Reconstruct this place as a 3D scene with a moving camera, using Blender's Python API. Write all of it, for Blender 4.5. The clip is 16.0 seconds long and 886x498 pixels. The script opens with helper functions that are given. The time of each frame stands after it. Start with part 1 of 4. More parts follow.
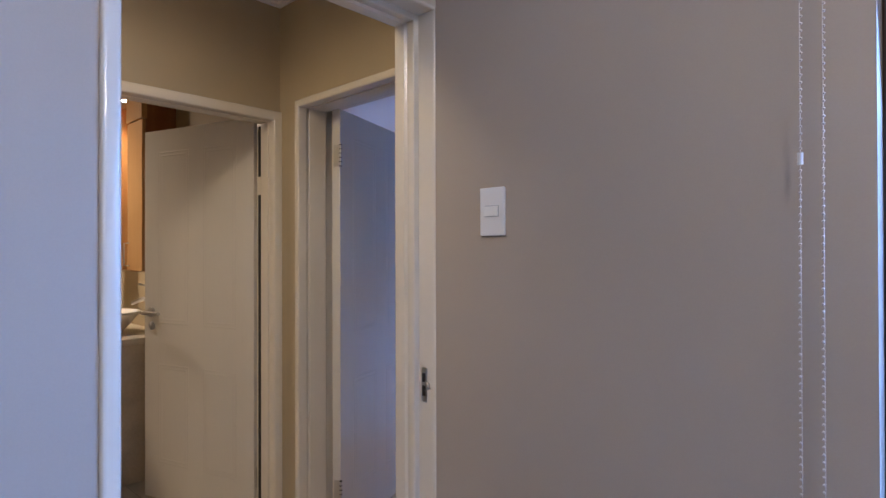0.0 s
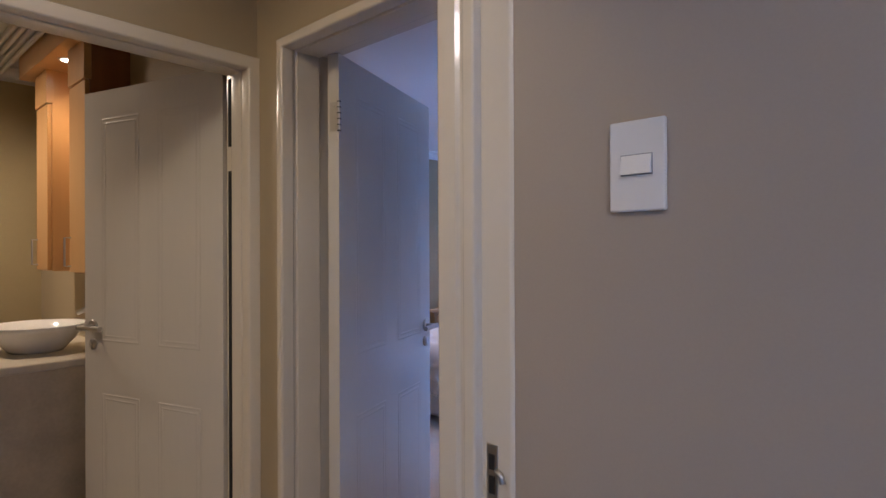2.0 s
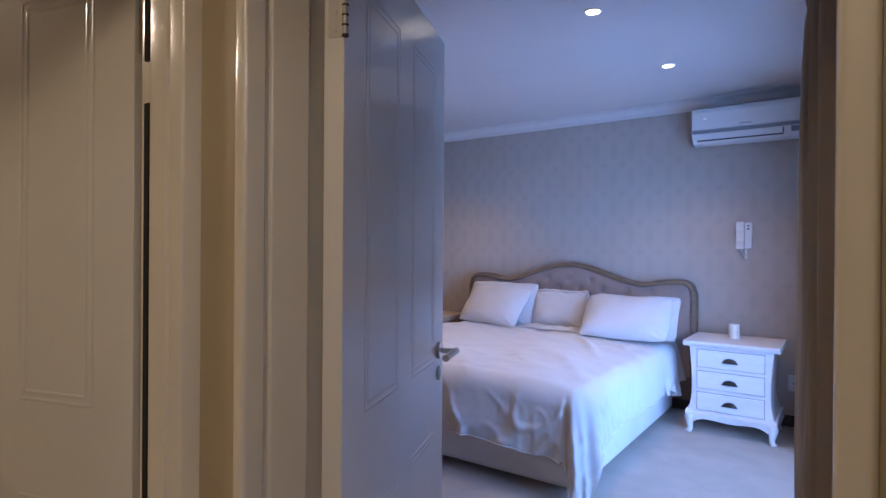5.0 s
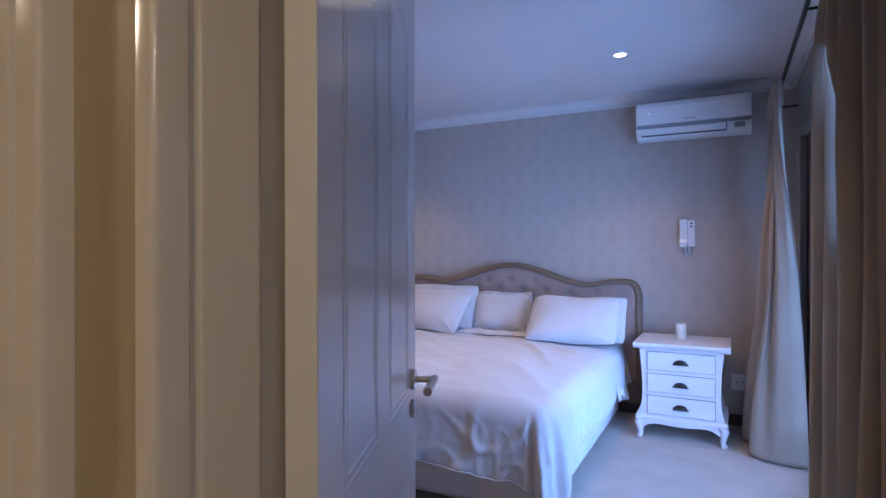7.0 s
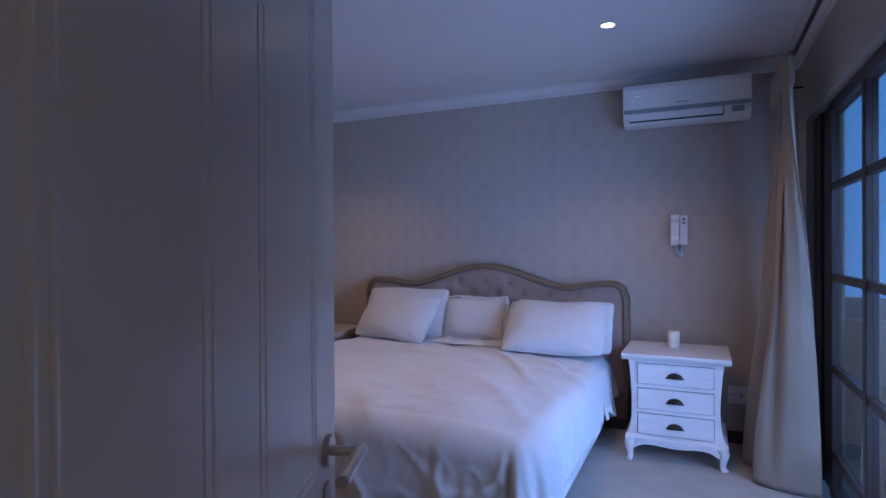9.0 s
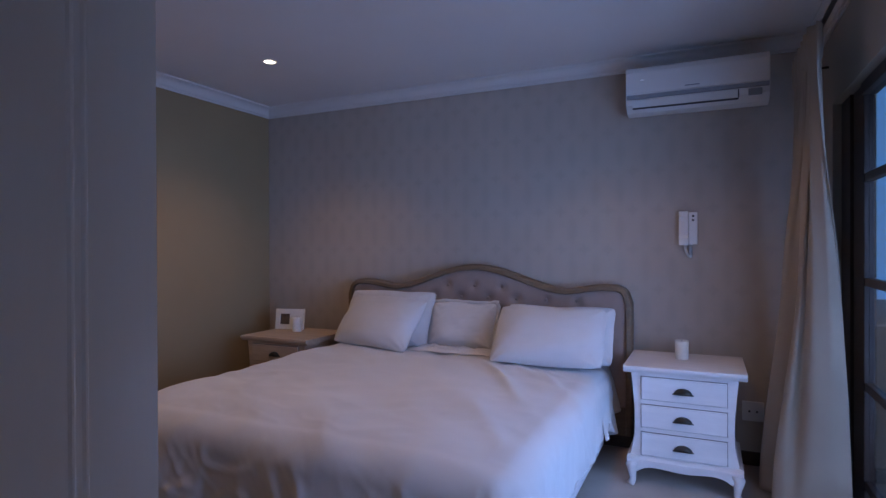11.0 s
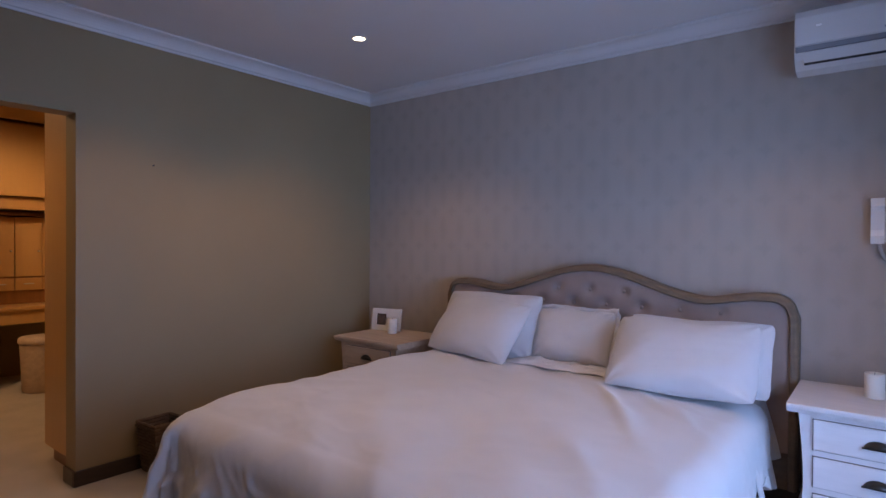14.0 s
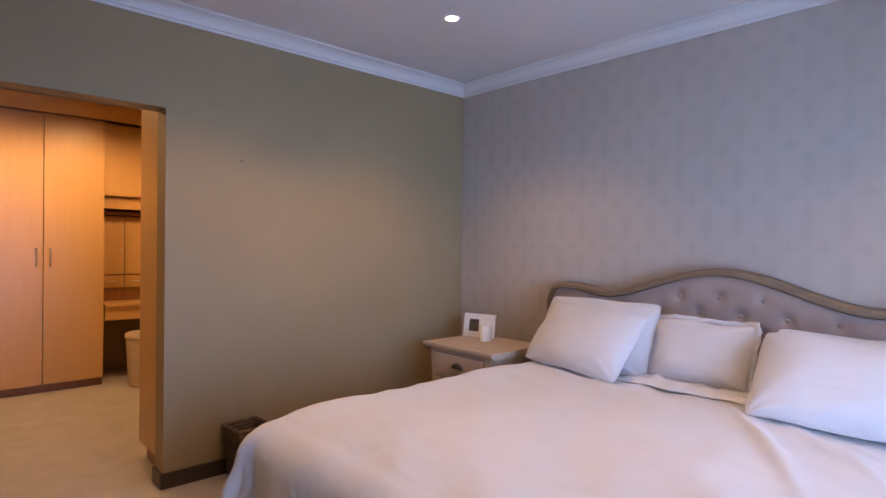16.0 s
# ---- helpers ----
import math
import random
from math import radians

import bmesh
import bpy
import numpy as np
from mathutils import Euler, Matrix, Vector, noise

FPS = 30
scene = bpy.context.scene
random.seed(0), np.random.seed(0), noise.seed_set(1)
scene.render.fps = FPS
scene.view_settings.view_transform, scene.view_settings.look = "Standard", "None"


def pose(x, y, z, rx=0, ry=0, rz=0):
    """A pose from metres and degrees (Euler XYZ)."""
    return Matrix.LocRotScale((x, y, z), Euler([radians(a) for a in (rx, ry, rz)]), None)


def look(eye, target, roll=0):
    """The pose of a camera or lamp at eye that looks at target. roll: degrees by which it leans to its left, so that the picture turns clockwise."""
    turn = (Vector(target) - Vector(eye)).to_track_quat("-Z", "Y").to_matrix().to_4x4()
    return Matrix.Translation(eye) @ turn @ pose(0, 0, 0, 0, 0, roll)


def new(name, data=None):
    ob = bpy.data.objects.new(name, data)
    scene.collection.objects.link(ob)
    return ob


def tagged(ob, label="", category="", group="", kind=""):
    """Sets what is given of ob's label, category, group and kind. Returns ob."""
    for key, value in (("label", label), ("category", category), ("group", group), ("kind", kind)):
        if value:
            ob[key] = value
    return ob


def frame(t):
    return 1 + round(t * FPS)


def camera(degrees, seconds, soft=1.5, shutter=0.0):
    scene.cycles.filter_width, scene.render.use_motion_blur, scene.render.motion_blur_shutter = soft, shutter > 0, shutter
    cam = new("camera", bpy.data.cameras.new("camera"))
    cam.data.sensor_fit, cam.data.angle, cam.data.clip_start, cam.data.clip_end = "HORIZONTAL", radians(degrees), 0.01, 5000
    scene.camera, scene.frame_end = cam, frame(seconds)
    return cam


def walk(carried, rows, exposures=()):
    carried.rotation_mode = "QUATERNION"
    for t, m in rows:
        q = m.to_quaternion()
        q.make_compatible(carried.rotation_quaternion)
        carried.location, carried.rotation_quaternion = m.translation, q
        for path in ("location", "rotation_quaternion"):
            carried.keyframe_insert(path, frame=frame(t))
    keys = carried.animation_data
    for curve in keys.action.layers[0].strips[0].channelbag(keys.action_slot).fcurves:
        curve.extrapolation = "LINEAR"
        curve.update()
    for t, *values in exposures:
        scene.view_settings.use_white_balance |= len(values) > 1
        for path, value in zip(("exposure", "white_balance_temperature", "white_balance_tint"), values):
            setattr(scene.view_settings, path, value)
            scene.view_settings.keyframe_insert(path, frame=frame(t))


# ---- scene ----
cam = camera(76.2, 16.0)
# seconds, x, y, z, yaw, pitch, roll
ROWS = [
    (0.0, -0.0825, 0.3834, 1.3575, 42.875, 0.341, 0.158),
    (0.5, -0.2226, 0.4927, 1.3360, 42.676, 0.335, 0.129),
    (1.0, -0.3513, 0.6139, 1.3447, 42.684, 0.301, 0.168),
    (1.5, -0.4890, 0.7055, 1.3374, 42.535, 0.335, 0.105),
    (2.0, -0.6636, 0.7921, 1.3473, 42.164, 0.192, 0.242),
    (2.5, -0.8174, 0.8747, 1.3465, 41.661, 0.046, 0.274),
    (3.0, -0.9376, 0.9472, 1.3329, 41.132, 0.057, 0.317),
    (3.5, -1.0919, 1.0216, 1.3307, 40.289, 0.185, 0.238),
    (4.0, -1.1995, 1.0910, 1.3421, 39.489, 0.024, -0.173),
    (6.5, -1.7022, 1.3353, 1.3347, 28.186, -0.056, 0.080),
    (7.0, -1.7640, 1.4235, 1.3416, 26.961, -0.074, 0.141),
    (7.5, -1.8197, 1.5397, 1.3426, 25.886, -0.056, 0.219),
    (8.0, -1.8708, 1.6632, 1.3546, 25.092, -0.134, 0.252),
    (8.5, -1.9058, 1.7889, 1.3458, 24.527, -0.206, 0.321),
    (11.0, -1.9481, 2.2992, 1.3444, 25.129, -0.269, 0.207),
    (11.5, -1.9618, 2.3752, 1.3402, 26.210, -0.302, 0.153),
    (12.0, -1.9672, 2.4603, 1.3413, 27.620, -0.317, 0.089),
    (12.5, -1.9650, 2.5922, 1.3433, 30.114, -0.330, -0.053),
    (13.0, -1.9838, 2.6810, 1.3348, 32.499, -0.332, -0.150),
    (13.5, -2.0070, 2.7480, 1.3348, 35.439, -0.451, -0.264),
    (14.0, -2.0593, 2.8274, 1.3345, 38.059, -0.541, -0.360),
    (14.5, -2.1070, 2.8855, 1.3356, 40.330, -0.502, -0.446),
    (15.0, -2.1655, 2.9436, 1.3323, 42.728, -0.490, -0.530),
    (15.5, -2.2295, 2.9958, 1.3274, 44.982, -0.548, -0.625),
    (16.0, -2.3027, 3.0582, 1.3161, 47.267, -0.365, -0.672),
]
walk(cam, [(t, pose(x, y, z, 90 + pitch, roll, yaw)) for t, x, y, z, yaw, pitch, roll in ROWS],
     [(0.0, 0.22, 5750, 13), (1.0, 0.18, 5500, 15), (2.0, -0.08, 5700, 15), (3.0, -0.25, 6050, 15), (4.0, -0.2, 5950, 15), (6.5, -0.2, 6050, 14), (7.0, -0.25, 5950, 14), (8.0, -0.6, 5950, 14), (8.5, -0.8, 6000, 15),
      (11.0, -1.24, 6800, 19), (12.5, -1.38, 7000, 19), (14.0, -0.85, 7450, 18), (15.0, -0.32, 7950, 17), (16.0, 0.06, 8300, 16)])

# ---- world, sun and exposure ----
world = bpy.data.worlds.new("sky")
scene.world = world
world.use_nodes = True
wn = world.node_tree
sky = wn.nodes.new("ShaderNodeTexSky")
sky.sky_type, sky.sun_disc = "NISHITA", False
sky.sun_elevation, sky.sun_rotation = radians(28), radians(-78)
wn.links.new(sky.outputs["Color"], wn.nodes["Background"].inputs["Color"])
wn.nodes["Background"].inputs["Strength"].default_value = 0.12
sun = new("sun", bpy.data.lights.new("sun", "SUN"))
sun.data.energy, sun.data.angle, sun.data.color = 0.5, radians(12), (1.0, 0.95, 0.9)
sun.matrix_world = look((0, 0, 10), (2.9, 0.6, 10 - 1.6))


def area_light(name, eye, target, sx, sy, watts, color, spread=180):
    ob = new(name, bpy.data.lights.new(name, "AREA"))
    ob.data.shape, ob.data.size, ob.data.size_y = "RECTANGLE", sx, sy
    ob.data.energy, ob.data.color, ob.data.spread = watts, color, radians(spread)
    ob.matrix_world = look(eye, target)
    return ob


def spot_light(name, x, y, z, watts, color, degrees=110, blend=0.6, soft=0.04):
    ob = new(name, bpy.data.lights.new(name, "SPOT"))
    ob.data.energy, ob.data.color, ob.data.spot_size, ob.data.spot_blend = watts, color, radians(degrees), blend
    ob.data.shadow_soft_size = soft
    ob.location = (x, y, z)
    return ob


BLUE = (0.255, 0.47, 1.0)
WARM = (1.0, 0.78, 0.54)
area_light("window_daylight_bedroom", (-1.00, 4.05, 1.05), (-2.40, 4.72, 0.76), 2.0, 1.8, 86, BLUE, 130)
area_light("window_daylight_room", (0.55, 1.70, 1.1), (0.3, 0.0, 0.5), 1.4, 1.4, 60, BLUE)
for sx, sy in ((-2.39, 5.15), (-4.58, 5.21), (-4.65, 4.24), (-2.49, 4.03)):
    spot_light("downlight_beam", sx, sy, 2.545, 35, (1.0, 0.66, 0.40), 120, 0.65)
# lobby lamp is out of view; its place and strength are assumed
spot_light("hall_beam", -1.62, 0.30, 2.52, 46, (1.0, 0.78, 0.50), 176, 0.3, 0.2)
# fill lamps added to brighten the front room; no source is in view
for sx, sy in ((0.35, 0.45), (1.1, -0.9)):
    spot_light("room_fill", sx, sy, 2.52, 40, (1.0, 0.84, 0.66), 176, 0.3, 0.15)
spot_light("bath_beam", -4.08, 1.68, 2.33, 15, (1.0, 0.72, 0.40), 140, 0.8)
# second bathroom lamp is an added, unseen ceiling fill for walls and cabinets
spot_light("bath_beam", -4.4, 0.9, 2.52, 82, WARM, 165, 0.7, 0.1)
for sy in (3.35, 4.3):
    spot_light("wardrobe_beam", -7.2, sy - 0.1, 2.53, 74, (1.0, 0.68, 0.38), 164, 0.5)


# ---- materials ----
def material(name, color, rough=0.6, metal=0.0, spread=0.12, scale=6.0, fine=90.0, bump=0.15, depth=0.002,
             stretch=(1, 1, 1), sheen=0.0, emit=None, power=0.0, coat=0.0):
    m = bpy.data.materials.new(name)
    m.use_nodes = True
    nt = m.node_tree
    b = nt.nodes["Principled BSDF"]
    b.inputs["Roughness"].default_value, b.inputs["Metallic"].default_value = rough, metal
    b.inputs["Sheen Weight"].default_value, b.inputs["Coat Weight"].default_value = sheen, coat
    co = nt.nodes.new("ShaderNodeTexCoord")
    mp = nt.nodes.new("ShaderNodeMapping")
    mp.inputs["Scale"].default_value = stretch
    nt.links.new(co.outputs["Object"], mp.inputs["Vector"])
    big, small = nt.nodes.new("ShaderNodeTexNoise"), nt.nodes.new("ShaderNodeTexNoise")
    big.inputs["Scale"].default_value, small.inputs["Scale"].default_value = scale, fine
    big.inputs["Detail"].default_value, small.inputs["Detail"].default_value = 4, 3
    for n in (big, small):
        nt.links.new(mp.outputs["Vector"], n.inputs["Vector"])
    both = nt.nodes.new("ShaderNodeMath")
    both.operation = "MULTIPLY_ADD"
    both.inputs[1].default_value = 0.35
    nt.links.new(small.outputs["Fac"], both.inputs[0])
    nt.links.new(big.outputs["Fac"], both.inputs[2])
    ramp = nt.nodes.new("ShaderNodeValToRGB")
    ramp.color_ramp.elements[0].position, ramp.color_ramp.elements[1].position = 0.4, 0.95
    ramp.color_ramp.elements[0].color = (*[c * (1 - spread) for c in color], 1)
    ramp.color_ramp.elements[1].color = (*[min(1, c * (1 + spread * 0.6)) for c in color], 1)
    nt.links.new(both.outputs[0], ramp.inputs["Fac"])
    nt.links.new(ramp.outputs["Color"], b.inputs["Base Color"])
    if bump:
        bp = nt.nodes.new("ShaderNodeBump")
        bp.inputs["Strength"].default_value, bp.inputs["Distance"].default_value = bump, depth
        nt.links.new(small.outputs["Fac"], bp.inputs["Height"])
        nt.links.new(bp.outputs["Normal"], b.inputs["Normal"])
    if emit:
        b.inputs["Emission Color"].default_value, b.inputs["Emission Strength"].default_value = (*emit, 1), power
    return m


def glass_material(name, tint=(1, 1, 1)):
    m = bpy.data.materials.new(name)
    m.use_nodes = True
    b = m.node_tree.nodes["Principled BSDF"]
    b.inputs["Base Color"].default_value = (*tint, 1)
    b.inputs["Roughness"].default_value, b.inputs["Transmission Weight"].default_value, b.inputs["IOR"].default_value = 0.02, 1.0, 1.45
    return m


def wallpaper_material():
    m = material("wallpaper", (0.465, 0.41, 0.355), rough=0.5, spread=0.05, scale=3, fine=160, bump=0.15, depth=0.001)
    nt = m.node_tree
    b = nt.nodes["Principled BSDF"]
    co = nt.nodes.new("ShaderNodeTexCoord")
    sep = nt.nodes.new("ShaderNodeSeparateXYZ")
    nt.links.new(co.outputs["Object"], sep.inputs[0])

    def math_node(op, a, c=None):
        n = nt.nodes.new("ShaderNodeMath")
        n.operation = op
        for i, v in enumerate((a, c)):
            if v is None:
                continue
            if isinstance(v, (int, float)):
                n.inputs[i].default_value = v
            else:
                nt.links.new(v, n.inputs[i])
        return n.outputs[0]

    def motif(dx, dz, hx, hz, px=0.16, pz=0.26):
        ax = math_node("SUBTRACT", math_node("FRACT", math_node("DIVIDE", math_node("ADD", sep.outputs["X"], 20 + dx), px)), 0.5)
        az = math_node("SUBTRACT", math_node("FRACT", math_node("DIVIDE", math_node("ADD", sep.outputs["Z"], 20 + dz), pz)), 0.5)
        ex = math_node("POWER", math_node("DIVIDE", math_node("ABSOLUTE", ax), hx / px), 1.4)
        ez = math_node("POWER", math_node("DIVIDE", math_node("ABSOLUTE", az), hz / pz), 2.0)
        r = nt.nodes.new("ShaderNodeMapRange")
        r.inputs["From Min"].default_value, r.inputs["From Max"].default_value = 1.5, 0.2
        nt.links.new(math_node("ADD", ex, ez), r.inputs["Value"])
        return r.outputs["Result"]

    shape = math_node("MAXIMUM", motif(0, 0, 0.034, 0.098), motif(0.08, 0.13, 0.040, 0.022))
    shape = math_node("MAXIMUM", shape, motif(0.08, 0.13, 0.016, 0.042))
    mix = nt.nodes.new("ShaderNodeMix")
    mix.data_type = "RGBA"
    base = b.inputs["Base Color"].links[0].from_socket
    nt.links.new(math_node("MULTIPLY", shape, 0.11), mix.inputs["Factor"])
    nt.links.new(base, mix.inputs["A"])
    mix.inputs["B"].default_value = (0.24, 0.20, 0.19, 1)
    nt.links.new(mix.outputs["Result"], b.inputs["Base Color"])
    nt.links.new(math_node("MULTIPLY_ADD", shape, 0.25), b.inputs["Roughness"])
    b.inputs["Roughness"].links[0].from_node.inputs[2].default_value = 0.42
    return m


PAINT = material("taupe_paint", (0.41, 0.355, 0.295), 0.55, spread=0.06, scale=2, fine=220, bump=0.07, depth=0.0012)
PAINT_WEST = material("olive_beige_paint", (0.325, 0.236, 0.128), 0.6, spread=0.06, scale=2, fine=220, bump=0.2, depth=0.0012)
PAINT_BATH = material("bath_paint", (0.42, 0.335, 0.175), 0.5, spread=0.08, scale=2.5, fine=150, bump=0.15, depth=0.001)
PAINT_HALL = material("lobby_olive_paint", (0.42, 0.345, 0.225), 0.5, spread=0.06, scale=2, fine=220, bump=0.2, depth=0.0012)
PAPER = wallpaper_material()
CEIL = material("ceiling_white", (0.68, 0.665, 0.655), 0.8, spread=0.04, scale=2, fine=200, bump=0.12, depth=0.001)
PLASTER = material("cornice_white", (0.68, 0.665, 0.655), 0.6, spread=0.04, scale=4, fine=120, bump=0.08, depth=0.001)
GLOSS = material("cream_gloss_enamel", (0.70, 0.645, 0.545), 0.2, spread=0.04, scale=3, fine=60, bump=0.10, depth=0.0008, coat=0.3)
DOORWHITE = material("white_door_enamel", (0.70, 0.67, 0.61), 0.22, spread=0.04, scale=2, fine=70, bump=0.10, depth=0.0008, stretch=(1, 1, 0.15))
SKIRT = material("dark_skirting", (0.05, 0.03, 0.022), 0.35, spread=0.3, scale=8, fine=60, stretch=(1, 1, 6))
CARPET = material("beige_carpet", (0.43, 0.37, 0.31), 0.95, spread=0.16, scale=5, fine=320, bump=0.7, depth=0.006, sheen=0.2)
TILE = material("bath_floor_tile", (0.55, 0.49, 0.40), 0.25, spread=0.12, scale=5, fine=40, bump=0.05)
GROUT = material("grout", (0.33, 0.29, 0.24), 0.85)
BEECH = material("beech_veneer", (0.54, 0.30, 0.115), 0.35, spread=0.045, scale=5, fine=40, bump=0.04, stretch=(5, 5, 0.4))
BEECH_DARK = material("dark_brown_panel", (0.28, 0.115, 0.045), 0.4, spread=0.2, scale=5, fine=40, bump=0.06, stretch=(5, 5, 0.5))
MERANTI = material("dark_meranti", (0.035, 0.02, 0.015), 0.35, spread=0.3, scale=6, fine=60, bump=0.1, stretch=(4, 4, 0.6))
CHALK = material("chalk_white_wood", (0.72, 0.68, 0.67), 0.5, spread=0.07, scale=9, fine=50, bump=0.12, stretch=(0.6, 3, 3))
LIMED = material("limed_oak", (0.50, 0.38, 0.28), 0.5, spread=0.18, scale=9, fine=60, bump=0.15, stretch=(0.6, 3, 3))
LINEN = material("white_cotton", (0.60, 0.59, 0.595), 0.85, spread=0.05, scale=4, fine=500, bump=0.25, depth=0.001, sheen=0.2)
PILLOW = material("white_pillow_cotton", (0.56, 0.555, 0.565), 0.85, spread=0.05, scale=7, fine=420, bump=0.25, depth=0.001, sheen=0.2)
VALANCE = material("white_valance", (0.70, 0.69, 0.70), 0.9, spread=0.07, scale=6, fine=400, bump=0.25, depth=0.001)
BOARD = material("greige_upholstery", (0.32, 0.24, 0.21), 0.9, spread=0.12, scale=9, fine=600, bump=0.4, depth=0.001, sheen=0.15)
OAKFRAME = material("weathered_oak_frame", (0.20, 0.135, 0.085), 0.55, spread=0.25, scale=9, fine=80, bump=0.3, stretch=(0.8, 4, 4))
DRAPE = material("beige_linen_curtain", (0.43, 0.355, 0.28), 0.9, spread=0.10, scale=6, fine=500, bump=0.3, depth=0.001, stretch=(1, 1, 0.4), sheen=0.15)


def let_light_through(m, share):
    """Thin cloth: part of the light that falls on one side leaves on the other."""
    nt = m.node_tree
    b = nt.nodes["Principled BSDF"]
    thin, mix = nt.nodes.new("ShaderNodeBsdfTranslucent"), nt.nodes.new("ShaderNodeMixShader")
    nt.links.new(b.inputs["Base Color"].links[0].from_socket, thin.inputs["Color"])
    mix.inputs["Fac"].default_value = share
    nt.links.new(b.outputs["BSDF"], mix.inputs[1])
    nt.links.new(thin.outputs["BSDF"], mix.inputs[2])
    nt.links.new(mix.outputs["Shader"], nt.nodes["Material Output"].inputs["Surface"])


let_light_through(DRAPE, 0.3)
PLASTIC = material("white_plastic", (0.75, 0.75, 0.74), 0.35, spread=0.02, scale=3, fine=60, bump=0.0)
BEAD = material("bead_plastic", (0.50, 0.47, 0.45), 0.4, spread=0.03, bump=0.0)
GREYPLASTIC = material("grey_plastic", (0.26, 0.28, 0.31), 0.35, spread=0.05, bump=0.0)
DARK = material("black_plastic", (0.02, 0.02, 0.022), 0.4, spread=0.1, bump=0.0)
SLIT_BLACK = material("slit_black", (0.006, 0.006, 0.006), 0.95, spread=0.1, bump=0.0)
STEEL = material("brushed_steel", (0.55, 0.53, 0.50), 0.3, 1.0, spread=0.06, fine=200, bump=0.05)
BRONZE = material("antique_black_brass", (0.06, 0.055, 0.05), 0.35, 0.9, spread=0.3, scale=30)
CERAMIC = material("white_ceramic", (0.80, 0.78, 0.74), 0.08, spread=0.02, bump=0.0, coat=0.5)
STONE = material("cream_stone_top", (0.60, 0.53, 0.42), 0.3, spread=0.12, scale=9, fine=60, bump=0.05)
PANELSTONE = material("travertine_panel", (0.50, 0.42, 0.31), 0.4, spread=0.22, scale=7, fine=60, bump=0.08)
WICKER = material("brown_wicker", (0.13, 0.075, 0.042), 0.7, spread=0.35, scale=25, fine=120, bump=0.8, depth=0.004)
WAX = material("ivory_wax", (0.78, 0.74, 0.66), 0.45, spread=0.03, bump=0.0)
PHOTO = material("dark_photo_print", (0.12, 0.09, 0.08), 0.25, spread=0.5, scale=22, fine=60, bump=0.0)
FRAMEWHITE = material("white_photo_mount", (0.74, 0.71, 0.66), 0.4, spread=0.05)
GLOW = material("lamp_glow", (0.9, 0.85, 0.7), 0.4, bump=0.0, emit=(1.0, 0.86, 0.62), power=30.0)
GAP = material("shadow_gap", (0.16, 0.135, 0.13), 0.8, spread=0.1, bump=0.0)
GLINT = material("panel_glint", (0.9, 0.9, 0.9), 0.4, bump=0.0, emit=(0.9, 0.95, 1.0), power=1.2)
GLASS = glass_material("window_glass", (0.9, 0.96, 1.0))
PAVING = material("outdoor_paving", (0.26, 0.24, 0.22), 0.9, spread=0.25, scale=3, fine=60, bump=0.3)
EXTWALL = material("outside_plaster", (0.55, 0.53, 0.48), 0.85, spread=0.1, scale=3, fine=120, bump=0.3)
DUSK = material("dusk_sky", (0.05, 0.1, 0.2), 1.0, spread=0.0, bump=0.0, emit=(0.12, 0.42, 1.0), power=1.5)
MIRROR = material("mirror_silver", (0.85, 0.86, 0.86), 0.02, 1.0, spread=0.0, bump=0.0)


# ---- mesh helpers ----
def mesh_object(name, bm, mat, parent=None, label="", smooth=False):
    bmesh.ops.recalc_face_normals(bm, faces=bm.faces)
    me = bpy.data.meshes.new(name)
    bm.to_mesh(me)
    bm.free()
    if smooth:
        for p in me.polygons:
            p.use_smooth = True
    if mat:
        me.materials.append(mat)
    ob = new(name, me)
    if parent:
        ob.parent = parent
    if label:
        ob["label"] = label
    return ob


def part(name, bm, mat, parent, label="", smooth=False):
    return mesh_object(name, bm, mat, parent, label, smooth)


def structure(name, bm, mat, label, smooth=False):
    return tagged(mesh_object(name, bm, mat, None, "", smooth), label, name.split("_")[0], kind="structure")


def thing(name, label, category, m=None, group=""):
    ob = new(name)
    ob.empty_display_size = 0.1
    if m is not None:
        ob.matrix_basis = m
    return tagged(ob, label, category, group)


def box(bm, x0, y0, z0, x1, y1, z1, bevel=0.0, segments=2):
    made = bmesh.ops.create_cube(bm, size=1, matrix=Matrix.Translation(((x0 + x1) / 2, (y0 + y1) / 2, (z0 + z1) / 2))
                                 @ Matrix.Diagonal((abs(x1 - x0), abs(y1 - y0), abs(z1 - z0), 1)))
    if bevel:
        edges = {e for v in made["verts"] for e in v.link_edges}
        bmesh.ops.bevel(bm, geom=list(edges), offset=bevel, segments=segments, affect="EDGES", profile=0.5)
    return bm


def boxes(*rows, bevel=0.0):
    bm = bmesh.new()
    for r in rows:
        box(bm, *r, bevel=bevel)
    return bm


def tube(bm, points, radius, sides=10, closed=False):
    """A round bar along a list of points."""
    pts = [Vector(p) for p in points]
    rings = []
    for i, p in enumerate(pts):
        a, c = pts[max(i - 1, 0)], pts[min(i + 1, len(pts) - 1)]
        d = (c - a).normalized()
        side = d.orthogonal().normalized() if not rings else (last - d * last.dot(d)).normalized()
        last = side
        up = d.cross(side)
        r = radius[i] if isinstance(radius, (list, tuple)) else radius
        rings.append([bm.verts.new(p + r * (math.cos(2 * math.pi * k / sides) * side + math.sin(2 * math.pi * k / sides) * up)) for k in range(sides)])
    for a, c in zip(rings, rings[1:]):
        for k in range(sides):
            bm.faces.new((a[k], a[(k + 1) % sides], c[(k + 1) % sides], c[k]))
    bm.faces.new(rings[0][::-1])
    bm.faces.new(rings[-1])
    return bm


